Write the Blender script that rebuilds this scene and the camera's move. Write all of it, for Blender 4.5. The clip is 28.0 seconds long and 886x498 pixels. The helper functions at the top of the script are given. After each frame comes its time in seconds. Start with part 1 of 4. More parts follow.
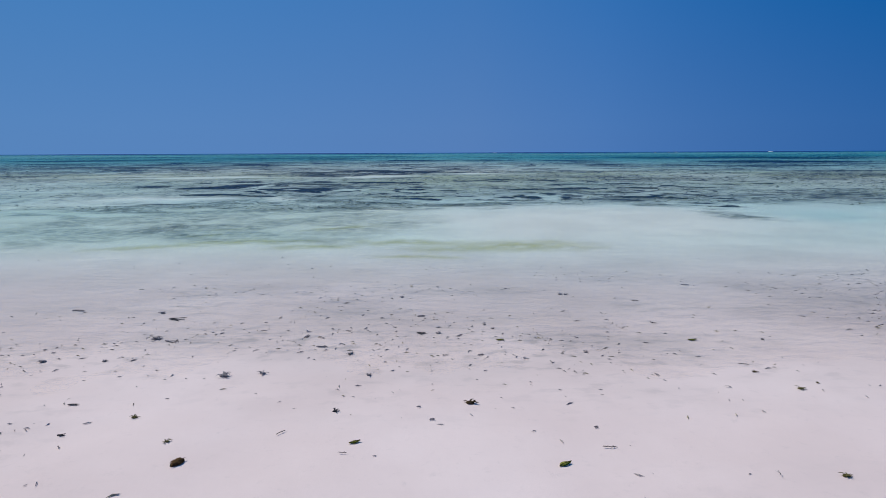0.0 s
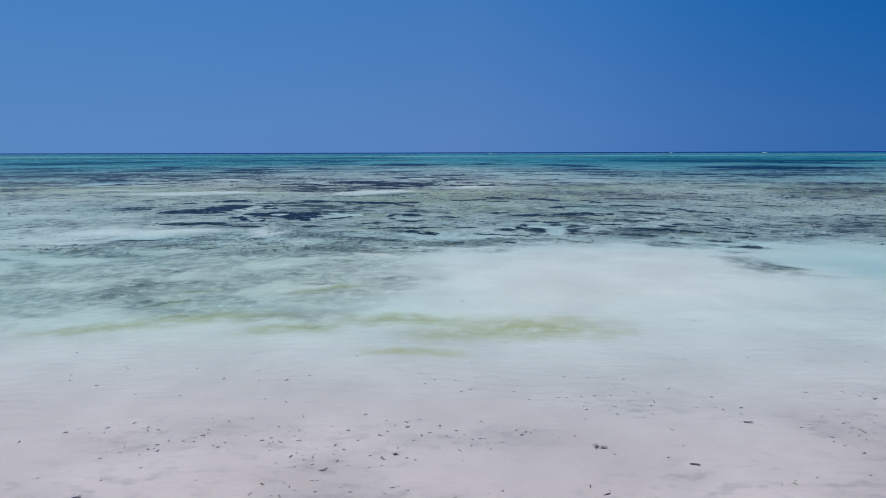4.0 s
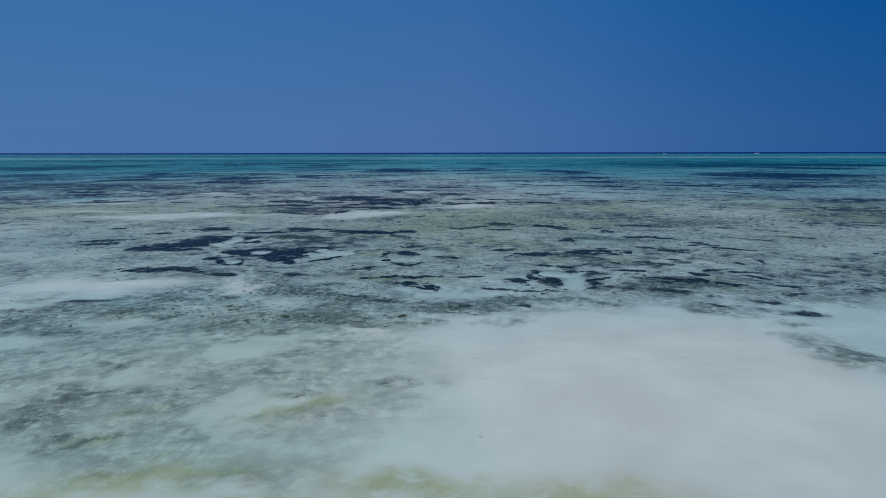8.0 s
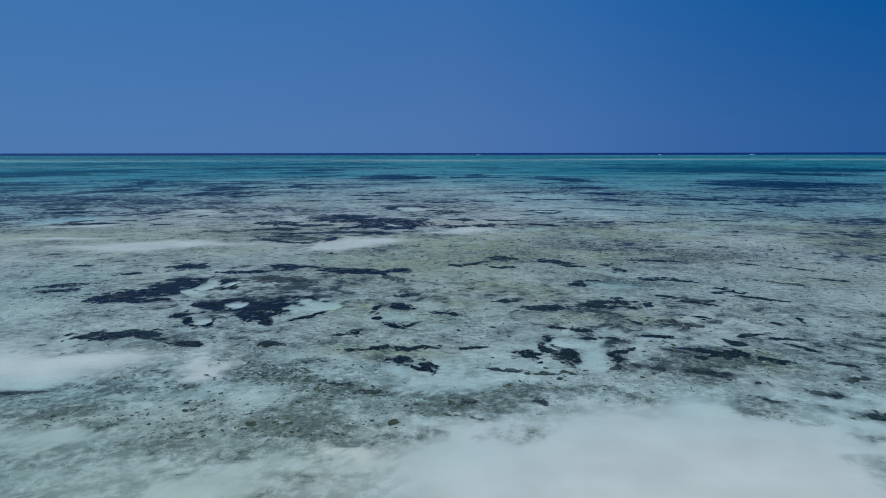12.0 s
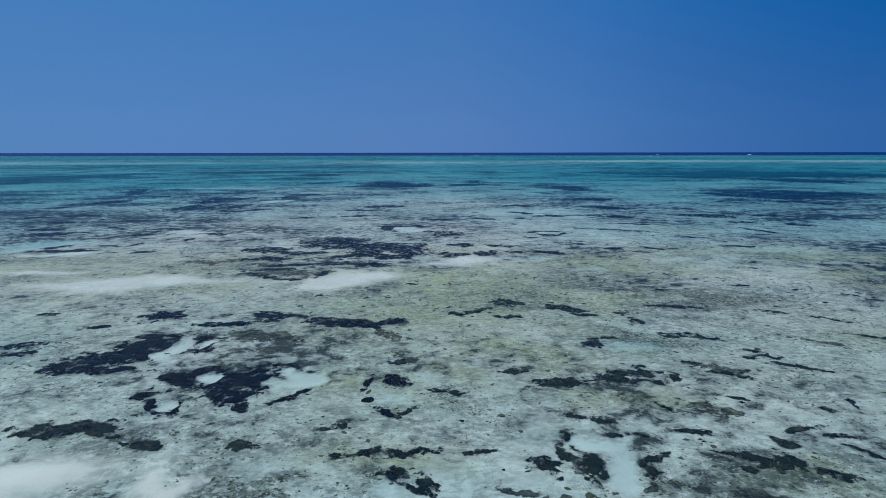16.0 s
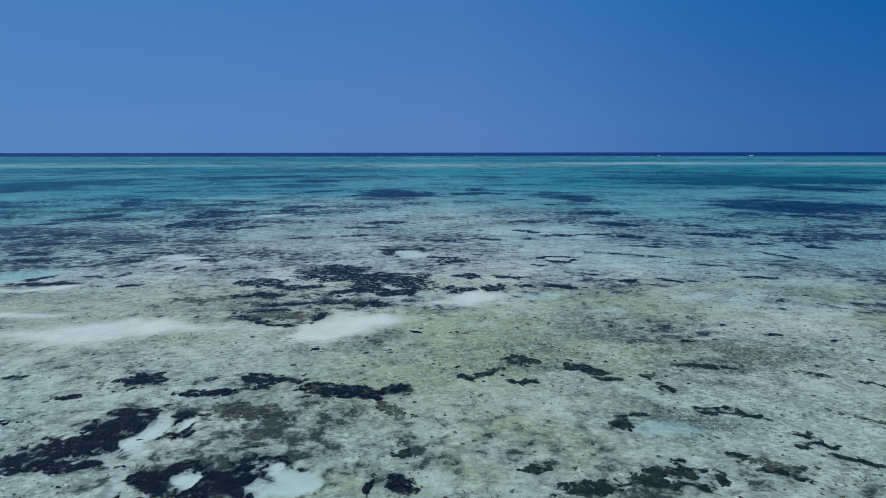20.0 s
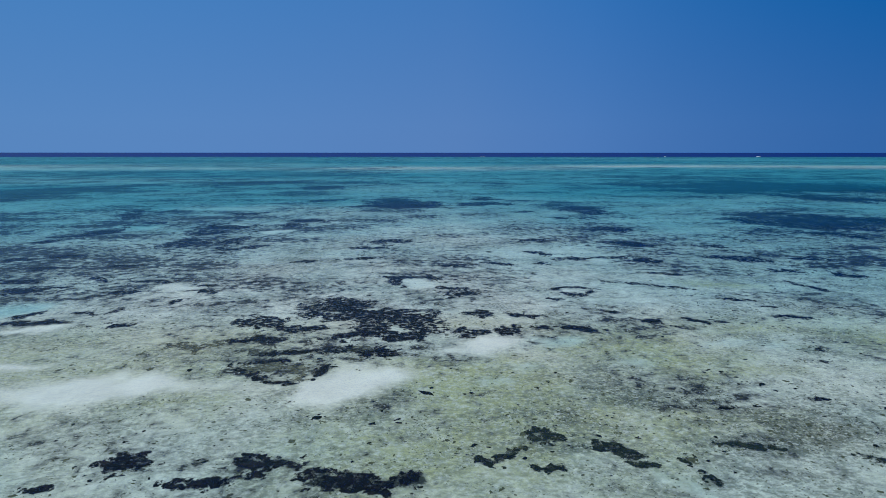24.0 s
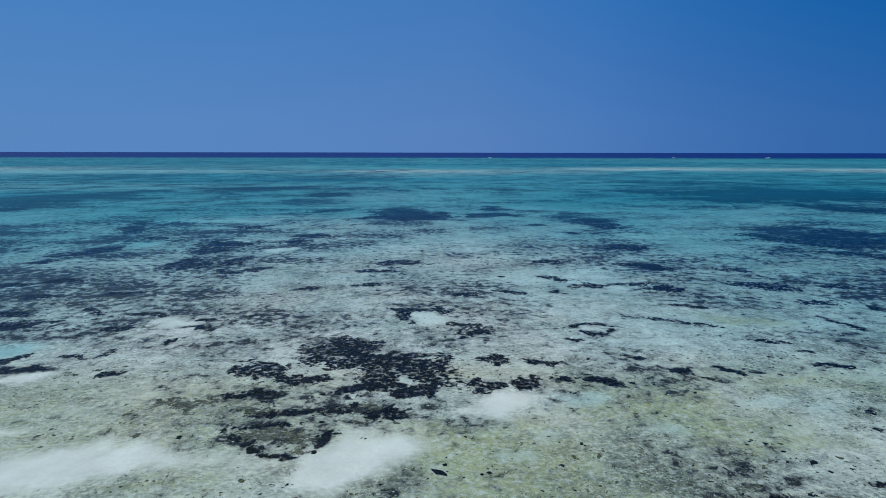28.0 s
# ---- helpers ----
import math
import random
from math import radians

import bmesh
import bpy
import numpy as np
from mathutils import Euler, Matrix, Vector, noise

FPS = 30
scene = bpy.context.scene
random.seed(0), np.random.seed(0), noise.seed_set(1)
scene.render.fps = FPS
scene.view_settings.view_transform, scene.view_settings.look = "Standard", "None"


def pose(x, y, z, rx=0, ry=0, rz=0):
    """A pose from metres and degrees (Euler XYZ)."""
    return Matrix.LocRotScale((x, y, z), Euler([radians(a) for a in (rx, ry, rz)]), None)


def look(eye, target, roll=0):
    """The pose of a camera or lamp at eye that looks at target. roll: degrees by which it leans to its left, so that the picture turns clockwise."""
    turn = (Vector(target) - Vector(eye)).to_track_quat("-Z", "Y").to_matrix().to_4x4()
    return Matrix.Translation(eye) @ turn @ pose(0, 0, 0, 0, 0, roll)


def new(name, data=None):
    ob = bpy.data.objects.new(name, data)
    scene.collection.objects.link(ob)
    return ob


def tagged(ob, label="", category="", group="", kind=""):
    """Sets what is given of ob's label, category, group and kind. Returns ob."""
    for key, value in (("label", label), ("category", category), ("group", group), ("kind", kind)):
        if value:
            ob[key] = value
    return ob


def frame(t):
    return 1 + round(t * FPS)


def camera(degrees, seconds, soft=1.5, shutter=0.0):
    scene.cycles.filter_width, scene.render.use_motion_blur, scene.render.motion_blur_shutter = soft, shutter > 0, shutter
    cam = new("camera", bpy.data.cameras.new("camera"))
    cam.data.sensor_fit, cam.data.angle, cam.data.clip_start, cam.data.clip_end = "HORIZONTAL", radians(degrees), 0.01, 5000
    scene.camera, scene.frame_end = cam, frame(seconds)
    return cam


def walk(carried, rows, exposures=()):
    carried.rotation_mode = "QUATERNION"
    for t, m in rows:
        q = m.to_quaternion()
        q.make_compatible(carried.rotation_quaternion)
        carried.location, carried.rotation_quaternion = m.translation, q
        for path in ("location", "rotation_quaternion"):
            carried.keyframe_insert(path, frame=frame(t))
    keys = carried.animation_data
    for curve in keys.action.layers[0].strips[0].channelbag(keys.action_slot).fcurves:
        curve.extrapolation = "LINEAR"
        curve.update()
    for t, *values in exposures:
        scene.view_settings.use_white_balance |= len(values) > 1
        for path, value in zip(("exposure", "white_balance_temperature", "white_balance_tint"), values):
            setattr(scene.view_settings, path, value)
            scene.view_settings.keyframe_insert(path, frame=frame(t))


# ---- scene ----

# ---- camera: a drone that lifts off the beach and glides out over the reef flat ----
cam = camera(75.0, 28.0, soft=0.9)
PATH = [
    (0, -0.00, -0.00, 2.70, 80.50, 0.26, -0.00),
    (1, 0.00, 0.41, 3.05, 80.48, 0.22, -0.07),
    (2, -0.01, 1.00, 3.47, 80.47, 0.18, -0.18),
    (3, -0.06, 1.78, 3.93, 80.45, 0.15, -0.31),
    (4, -0.14, 2.74, 4.41, 80.45, 0.14, -0.48),
    (5, -0.25, 3.82, 4.90, 80.45, 0.12, -0.65),
    (6, -0.36, 4.98, 5.41, 80.45, 0.11, -0.83),
    (7, -0.45, 6.17, 5.92, 80.44, 0.10, -0.99),
    (8, -0.53, 7.37, 6.44, 80.44, 0.09, -1.14),
    (9, -0.57, 8.55, 6.99, 80.45, 0.09, -1.27),
    (10, -0.59, 9.70, 7.55, 80.45, 0.08, -1.39),
    (11, -0.58, 10.83, 8.15, 80.46, 0.07, -1.49),
    (12, -0.56, 11.95, 8.77, 80.45, 0.07, -1.57),
    (13, -0.55, 13.06, 9.42, 80.43, 0.07, -1.65),
    (14, -0.54, 14.17, 10.09, 80.42, 0.06, -1.72),
    (15, -0.55, 15.29, 10.79, 80.40, 0.06, -1.78),
    (16, -0.58, 16.42, 11.50, 80.39, 0.06, -1.82),
    (17, -0.64, 17.56, 12.23, 80.37, 0.05, -1.85),
    (18, -0.72, 18.71, 12.97, 80.37, 0.05, -1.85),
    (19, -0.82, 19.86, 13.72, 80.36, 0.05, -1.82),
    (20, -0.93, 21.01, 14.50, 80.35, 0.05, -1.76),
    (21, -1.06, 22.15, 15.29, 80.34, 0.03, -1.67),
    (22, -1.18, 23.30, 16.10, 80.34, 0.02, -1.56),
    (23, -1.32, 24.46, 16.94, 80.33, -0.00, -1.43),
    (24, -1.45, 25.65, 17.80, 80.32, -0.02, -1.29),
    (25, -1.60, 26.89, 18.67, 80.31, -0.04, -1.16),
    (26, -1.74, 28.18, 19.54, 80.30, -0.05, -1.02),
    (27, -1.87, 29.48, 20.41, 80.29, -0.07, -0.86),
    (28, -1.95, 30.73, 21.29, 80.27, -0.09, -0.63),
]
walk(cam, [(t, pose(x, y, z, rx, ry, rz)) for t, x, y, z, rx, ry, rz in PATH],
     exposures=[(0, -0.18, 6520, 10), (2, -0.07, 6490, 10), (3, -0.05, 6470, 10), (6, -0.46, 6370, 10), (8, -0.6, 6260, 10), (10, -0.58, 6220, 10),
                (12, -0.46, 6230, 10), (15, -0.25, 6370, 10), (17, -0.2, 6430, 10), (28, -0.13, 6480, 10)])

# ---- daylight: clear tropical sky, high sun to the left ----
SUN_ELEVATION, SUN_AZIMUTH = radians(52), radians(-58)
world = bpy.data.worlds.new("sky")
scene.world = world
world.use_nodes = True
wn, wl = world.node_tree.nodes, world.node_tree.links
sky = wn.new("ShaderNodeTexSky")
sky.sky_type = "NISHITA"
sky.sun_disc = False
sky.sun_elevation, sky.sun_rotation = SUN_ELEVATION, SUN_AZIMUTH
sky.air_density, sky.dust_density, sky.ozone_density, sky.altitude = 1.0, 0.0, 3.0, 0
# the air is dry and clear down to the horizon: the haze band of the lowest degrees is skipped
where, parts, lift, joined = wn.new("ShaderNodeTexCoord"), wn.new("ShaderNodeSeparateXYZ"), wn.new("ShaderNodeMath"), wn.new("ShaderNodeCombineXYZ")
lift.operation = "MULTIPLY_ADD"
lift.inputs[1].default_value, lift.inputs[2].default_value = 0.36, 0.275
floor_of_sky = wn.new("ShaderNodeMath")
floor_of_sky.operation = "MAXIMUM"
floor_of_sky.inputs[1].default_value = 0.29
wl.new(where.outputs["Generated"], parts.inputs[0])
wl.new(parts.outputs["X"], joined.inputs["X"]); wl.new(parts.outputs["Y"], joined.inputs["Y"])
wl.new(parts.outputs["Z"], lift.inputs[0]); wl.new(lift.outputs[0], floor_of_sky.inputs[0]); wl.new(floor_of_sky.outputs[0], joined.inputs["Z"])
wl.new(joined.outputs[0], sky.inputs["Vector"])
deep = wn.new("ShaderNodeHueSaturation")
for slot, axis, start, end, low, high in (("Saturation", "X", 0.05, 0.6, 1.29, 1.45), ("Hue", "X", -0.6, 0.6, 0.502, 0.5105)):
    ramp = wn.new("ShaderNodeMapRange")
    for i, value in enumerate((start, end, low, high)):
        ramp.inputs[i + 1].default_value = value
    wl.new(parts.outputs[axis], ramp.inputs[0])
    wl.new(ramp.outputs[0], deep.inputs[slot])
bright = [wn.new("ShaderNodeMath") for _ in range(3)]
for node, operation, value in zip(bright, ("SUBTRACT", "ABSOLUTE", "MULTIPLY_ADD"), (0.25, 0, -0.28)):
    node.operation, node.inputs[1].default_value = operation, value
bright[2].inputs[2].default_value = 1.13
wl.new(parts.outputs["X"], bright[0].inputs[0]); wl.new(bright[0].outputs[0], bright[1].inputs[0]); wl.new(bright[1].outputs[0], bright[2].inputs[0])
wl.new(bright[2].outputs[0], deep.inputs["Value"])
wl.new(sky.outputs[0], deep.inputs["Color"])
zenith = wn.new("ShaderNodeHueSaturation")
for slot, low, high in (("Saturation", 0.97, 1.03), ("Hue", 0.504, 0.4995), ("Value", 0.95, 1.02)):
    ramp = wn.new("ShaderNodeMapRange")
    for i, value in enumerate((0.02, 0.26, low, high)):
        ramp.inputs[i + 1].default_value = value
    wl.new(parts.outputs["Z"], ramp.inputs[0])
    wl.new(ramp.outputs[0], zenith.inputs[slot])
wl.new(deep.outputs[0], zenith.inputs["Color"])
wl.new(zenith.outputs[0], wn["Background"].inputs["Color"])
wn["Background"].inputs["Strength"].default_value = 0.094
sun = new("sun", bpy.data.lights.new("sun", "SUN"))
sun.data.energy, sun.data.angle, sun.data.color = 3.4, radians(0.5), (1.0, 0.95, 0.88)
sx, sy = math.sin(SUN_AZIMUTH) * math.cos(SUN_ELEVATION), math.cos(SUN_AZIMUTH) * math.cos(SUN_ELEVATION)
sun.matrix_world = look((sx * 100, sy * 100, math.sin(SUN_ELEVATION) * 100), (0, 0, 0))


# ---- fields: smooth noise and the shape of the sea floor ----
def lattice(ix, iy, seed):
    h = (ix.astype(np.int64) * 374761393 + iy.astype(np.int64) * 668265263 + seed * 974711) & 0xFFFFFFFF
    h = ((h ^ (h >> 13)) * 1274126177) & 0xFFFFFFFF
    return ((h ^ (h >> 16)) & 0xFFFF) / 65535.0


def smooth_noise(x, y, seed=0):
    ix, iy = np.floor(x), np.floor(y)
    fx, fy = x - ix, y - iy
    fx, fy = fx * fx * (3 - 2 * fx), fy * fy * (3 - 2 * fy)
    a, b = lattice(ix, iy, seed), lattice(ix + 1, iy, seed)
    c, d = lattice(ix, iy + 1, seed), lattice(ix + 1, iy + 1, seed)
    return (a * (1 - fx) + b * fx) * (1 - fy) + (c * (1 - fx) + d * fx) * fy


def fbm(x, y, seed=0, octaves=4, gain=0.5):
    """Layered noise, 0 to 1."""
    x, y = np.asarray(x, float), np.asarray(y, float)
    total, weight, norm = 0.0, 1.0, 0.0
    for k in range(octaves):
        total = total + weight * smooth_noise(x * 2 ** k + 17.3 * k, y * 2 ** k - 9.1 * k, seed + k)
        norm, weight = norm + weight, weight * gain
    return total / norm


def blob(x, y, cx, cy, lx, ly, soft=0.5, seed=3, wobble=1.2):
    """1 inside a ragged oval of those lengths, falling to 0 at its rim."""
    scale = 1.7 / min(lx, ly)
    wob = (fbm(x * scale, y * scale, seed, 5) - 0.5) * 2 * wobble
    r = np.hypot((x - cx) / (lx / 2), (y - cy) / (ly / 2)) + wob
    return np.clip((1 + soft / 2 - r) / soft, 0, 1)


def stroke(x, y, bed, seed, rag=1.0):
    """1 on the middle line of a ragged, bent band (centre, length, width, turn in degrees, bend), 0 at its rim, below 0 outside."""
    cx, cy, length, width, turn, bend = bed[:6]
    wide = min(length, width, 2.5 + 0.05 * cy)
    k, c, s = 0.8 / wide, math.cos(radians(turn)), math.sin(radians(turn))
    dx = x - cx + (fbm(x * k + 3.1, y * k, seed, 5, 0.6) - 0.5) * 1.5 * wide * rag
    dy = y - cy + (fbm(x * k, y * k + 8.7, seed + 7, 5, 0.6) - 0.5) * 1.5 * wide * rag
    u = (dx * c + dy * s) / (length / 2)
    v = (dy * c - dx * s - bend * (1 - np.minimum(u * u, 1))) / (width / 2)
    return 1 - np.sqrt(abs(u) ** 2.6 + v * v)


def strewn(x, y, bands, seed, soft, rag=1.0, column=None):
    """How far those bands cover the floor, 0 to 1 (times the band's own number in that column), with rims that wide."""
    cover = np.zeros_like(x)
    for i, band in enumerate(bands):
        reach = 0.75 * max(band[2], band[3]) + abs(band[5]) + 0.3
        near = (abs(x - band[0]) < reach) & (abs(y - band[1]) < reach)
        if near.any():
            c = np.clip(stroke(x[near], y[near], band, seed + i, rag) / soft + 0.5, 0, 1)
            cover[near] = np.maximum(cover[near], c if column is None else c * band[column])
    return cover


MEADOWS = [
    (-168.8, 286.1, 82.7, 97.5, 0.75), (201.0, 315.1, 185.0, 152.7, 0.74), (102.5, 167.0, 60.7, 54.3, 0.74), (46.5, 209.3, 22.4, 57.9, 0.7),
    (-10.9, 225.8, 24.3, 58.6, 0.8), (-82.3, 176.6, 31.8, 79.3, 0.55), (-43.3, 145.3, 24.3, 36.4, 0.55), (11.6, 188.4, 15.6, 16.2, 0.65),
    (0.7, 358.1, 139.4, 58.2, 0.6), (-61.5, 117.8, 15.7, 38.3, 0.52), (-34.8, 169.0, 8.1, 26.7, 0.7), (-256.5, 507.9, 201.1, 319.3, 0.55),
    (-76.9, 489.8, 173.7, 130.9, 0.55), (172.5, 419.2, 254.3, 81.9, 0.6), (45.9, 117.2, 40.1, 28.5, 0.46), (43.1, 158.2, 14.8, 48.4, 0.5),
]
FAR_BEDS_A = [
    (-78.1, 143.2, 6.3, 4.1, 70, 0), (-75.2, 155.3, 16.6, 5.5, 60, 0), (-86.6, 189.8, 19.2, 5.5, -65, 0), (-87.1, 206.0, 17.2, 8.2, 35, 0),
    (-70.7, 173.9, 5.8, 3.8, -60, 0), (-51.4, 153.4, 9.8, 8.0, -80, 0), (-48.0, 165.0, 14.1, 6.7, 7, 0), (-47.9, 141.0, 11.4, 10.1, 80, 0),
    (-41.0, 143.0, 7.7, 3.9, 90, 0), (-34.2, 134.8, 6.9, 3.3, 48, 0), (-39.2, 131.7, 4.0, 3.3, -14, 0), (-9.8, 138.9, 10.8, 6.1, 0, 0),
    (-8.0, 226.8, 30.6, 19.5, -50, 0), (-20.0, 219.9, 11.9, 7.2, 44, 0), (17.0, 226.1, 21.9, 10.9, 40, 0), (18.5, 250.6, 15.0, 8.1, -74, 0),
]
FAR_BEDS_B = [
    (27.4, 198.6, 6.6, 5.0, -90, 0), (44.3, 208.6, 19.3, 7.8, 50, 0), (49.2, 196.8, 10.5, 9.2, -58, 0), (34.4, 182.0, 6.9, 5.4, -67, 0),
    (43.3, 158.0, 7.9, 7.4, 59, 0), (84.1, 176.9, 8.5, 6.1, -71, 0), (92.0, 166.1, 24.4, 22.3, -10, 0), (86.5, 149.4, 15.1, 4.6, -62, 0),
    (107.8, 181.6, 21.7, 16.2, -20, 0), (181.9, 318.5, 93.8, 69.0, -6, 0), (130.7, 287.8, 45.8, 23.1, -19, 0), (154.3, 250.2, 38.8, 18.1, -58, 0),
    (119.6, 332.9, 63.8, 22.6, -40, 0), (-64.0, 124.8, 4.9, 2.9, 15, 0), (-22.5, 118.7, 3.5, 2.5, 19, 0), (-32.5, 176.4, 8.5, 6.5, 20, 0),
]
FAR_BEDS_C = [
    (-35.7, 167.5, 6.3, 5.2, 34, 0), (-170.9, 275.7, 25.7, 20.4, 59, 0), (-162.3, 244.5, 19.9, 16.3, 39, 0), (-171.3, 318.9, 31.5, 24.0, 37, 0),
    (-98.7, 363.5, 56.7, 31.4, 27, 0), (-55.3, 316.1, 23.1, 19.4, 29, 0), (-40.8, 242.9, 15.4, 8.7, 33, 0), (-55.1, 193.4, 12.2, 6.0, 12, 0),
]
OUTER_BEDS_A = [
    (-12.8, 91.8, 7.1, 6.6, 12, 0), (-6.2, 86.4, 10.2, 6.0, -42, 0), (-19.2, 84.6, 5.3, 3.3, -25, 0), (-14.1, 82.5, 5.2, 2.0, -13, 0),
    (-7.4, 80.7, 7.9, 2.5, 20, 0), (-3.3, 80.0, 5.3, 2.1, 31, 0), (-17.1, 79.0, 3.0, 1.7, 0, 0), (-19.7, 78.6, 2.0, 0.9, -11, 0),
    (-13.5, 75.5, 6.8, 1.1, 6, 0), (-7.7, 75.2, 5.2, 2.8, -8, 0), (-16.0, 70.5, 5.1, 0.9, -42, 0), (-13.3, 68.7, 3.5, 0.8, -12, 0),
    (-10.5, 70.9, 3.3, 1.0, 52, 0), (-15.2, 73.3, 3.9, 0.7, 8, 0), (2.9, 81.3, 2.8, 2.6, 0, 0), (6.2, 80.4, 4.5, 3.2, 4, 0),
]
OUTER_BEDS_B = [
    (9.9, 82.2, 2.1, 1.1, -8, 0), (13.9, 82.3, 4.2, 1.4, -29, 0), (3.8, 88.5, 2.6, 2.0, -31, 0), (5.1, 86.9, 1.6, 1.5, -17, 0),
    (8.7, 87.0, 3.8, 1.2, -20, 0), (10.2, 79.0, 1.5, 0.9, 13, 0), (2.7, 96.6, 3.1, 2.6, 8, 0), (17.2, 98.8, 6.2, 0.9, 4, 1.4),
    (17.4, 98.6, 5.4, 1.4, -10, -2.7), (-5.1, 106.5, 4.9, 1.9, -20, 0), (-5.5, 102.6, 4.4, 2.6, -44, 0), (-1.1, 106.3, 4.1, 1.5, -54, 0),
    (1.7, 99.6, 6.5, 1.8, -17, 0), (22.8, 120.8, 6.5, 3.5, 3, 0), (28.6, 122.2, 6.5, 1.6, 0, 0), (34.1, 119.8, 6.0, 4.0, -31, 0),
]
OUTER_BEDS_C = [
    (49.8, 121.1, 8.1, 3.7, -20, 0), (17.7, 126.2, 4.5, 2.7, -30, 0), (19.6, 140.0, 5.1, 3.9, -43, 0), (16.7, 116.7, 2.2, 2.2, 61, 0),
    (37.1, 137.2, 8.6, 3.9, -39, 0), (28.0, 101.5, 9.4, 1.2, -24, 0), (52.0, 110.4, 4.3, 2.1, -17, 0), (59.9, 107.3, 3.9, 2.3, 0, 0),
    (49.2, 100.6, 5.7, 0.9, -69, 0), (22.3, 84.2, 2.2, 1.3, -12, 0), (23.9, 82.3, 1.3, 0.7, -61, 0), (27.1, 84.5, 2.8, 0.8, -40, 0),
    (39.0, 85.7, 4.2, 0.9, -11, 0), (18.7, 88.3, 2.4, 1.1, -21, 0), (37.9, 90.0, 1.6, 0.8, -27, 0), (34.2, 75.3, 1.0, 0.8, -33, 0),
]
OUTER_BEDS_D = [
    (32.6, 72.2, 1.6, 0.9, -7, 0), (26.9, 64.6, 1.2, 0.6, -7, 0), (19.4, 63.5, 1.6, 0.5, 0, 0), (-46.1, 88.5, 2.4, 2.2, -27, 0),
    (-43.3, 85.3, 7.6, 1.6, 2, 0), (-34.1, 84.2, 2.6, 1.6, 37, 0), (-37.1, 90.0, 2.4, 0.9, 88, 0), (-40.1, 88.7, 3.7, 1.1, -13, 0),
    (-40.8, 98.7, 4.9, 2.0, 10, 0), (-31.7, 99.1, 3.1, 1.3, -17, 0), (-31.7, 102.3, 3.7, 1.3, 4, 0), (-51.1, 101.4, 3.8, 1.7, 11, 0),
    (-54.5, 99.6, 5.8, 2.1, -12, 0), (-58.5, 105.0, 5.4, 2.4, -3, 0), (-47.8, 106.4, 4.7, 1.1, -41, 0), (-32.3, 93.9, 1.4, 1.1, 25, 0),
]
OUTER_BEDS_E = [
    (29.3, 84.3, 1.5, 0.8, -30, 0), (13.7, 94.0, 1.9, 0.8, -19, 0), (-12.4, 132.6, 6.1, 2.4, 9, 0), (9.5, 116.7, 4.3, 2.1, -15, 0),
    (52.8, 133.2, 6.5, 2.8, -23, 0), (62.6, 120.2, 5.7, 2.3, -12, 0), (-13.1, 121.6, 5.4, 1.6, 8, 0), (2.1, 115.2, 5.1, 1.7, -8, 0),
    (33.3, 108.5, 4.5, 1.5, -12, 0), (36.3, 93.5, 4.0, 1.0, -18, 0), (-60.5, 113.5, 5.4, 2.3, 7, 0), (-70.2, 121.8, 6.7, 3.1, 7, 0),
    (-49.1, 116.1, 4.8, 1.7, 8, 0), (-40.1, 104.7, 4.9, 1.3, -10, 0), (-25.5, 104.2, 2.2, 0.9, 29, 0),
]
INNER_BEDS_A = [
    (-19.5, 47.9, 4.8, 2.3, 15, 0), (-17.8, 49.4, 3.3, 2.5, 15, 0), (-17.6, 52.2, 3.4, 0.9, 13, 0), (-14.6, 51.6, 2.2, 1.0, -5, 0),
    (-13.8, 50.6, 1.7, 0.5, 83, 0), (-14.3, 49.4, 2.0, 0.9, 12, 0), (-16.6, 50.5, 2.5, 1.0, -55, 0), (-18.3, 46.5, 4.2, 0.8, -1, 0),
    (-9.5, 44.7, 4.0, 2.8, 79, 0), (-13.4, 45.1, 2.4, 1.0, -56, 0), (-12.1, 45.8, 2.6, 0.6, -2, 0.7), (-11.3, 44.3, 2.0, 0.6, 4, 0),
    (-8.2, 46.7, 1.4, 0.4, -19, 0.4), (-6.9, 45.4, 2.5, 0.4, -54, 0.4), (-6.6, 43.5, 1.7, 0.3, 63, 0), (-7.5, 42.4, 1.5, 0.4, 38, 0),
]
INNER_BEDS_B = [
    (-9.0, 42.2, 1.6, 1.2, -41, 0), (-14.0, 43.3, 1.3, 0.7, 18, 0), (-13.3, 42.0, 2.2, 0.4, -53, 0), (-12.3, 41.1, 1.4, 0.3, -19, 0),
    (-12.0, 41.7, 1.7, 0.2, -82, 0), (-6.8, 55.4, 3.7, 1.1, -13, 0), (-4.9, 54.2, 2.5, 1.4, -11, 0), (-2.6, 54.9, 1.8, 1.1, 24, 0),
    (-18.9, 56.7, 2.7, 1.6, 26, 0), (-22.5, 54.5, 1.8, 0.6, 14, 0), (-25.3, 50.8, 3.0, 0.8, 14, 0), (-24.6, 49.2, 2.3, 0.9, 15, 0),
    (1.7, 56.9, 1.9, 0.9, -55, 0), (3.0, 57.2, 3.3, 0.7, 48, 0), (5.8, 59.7, 1.7, 1.4, -19, 0), (5.4, 56.0, 1.9, 1.0, 2, 0),
]
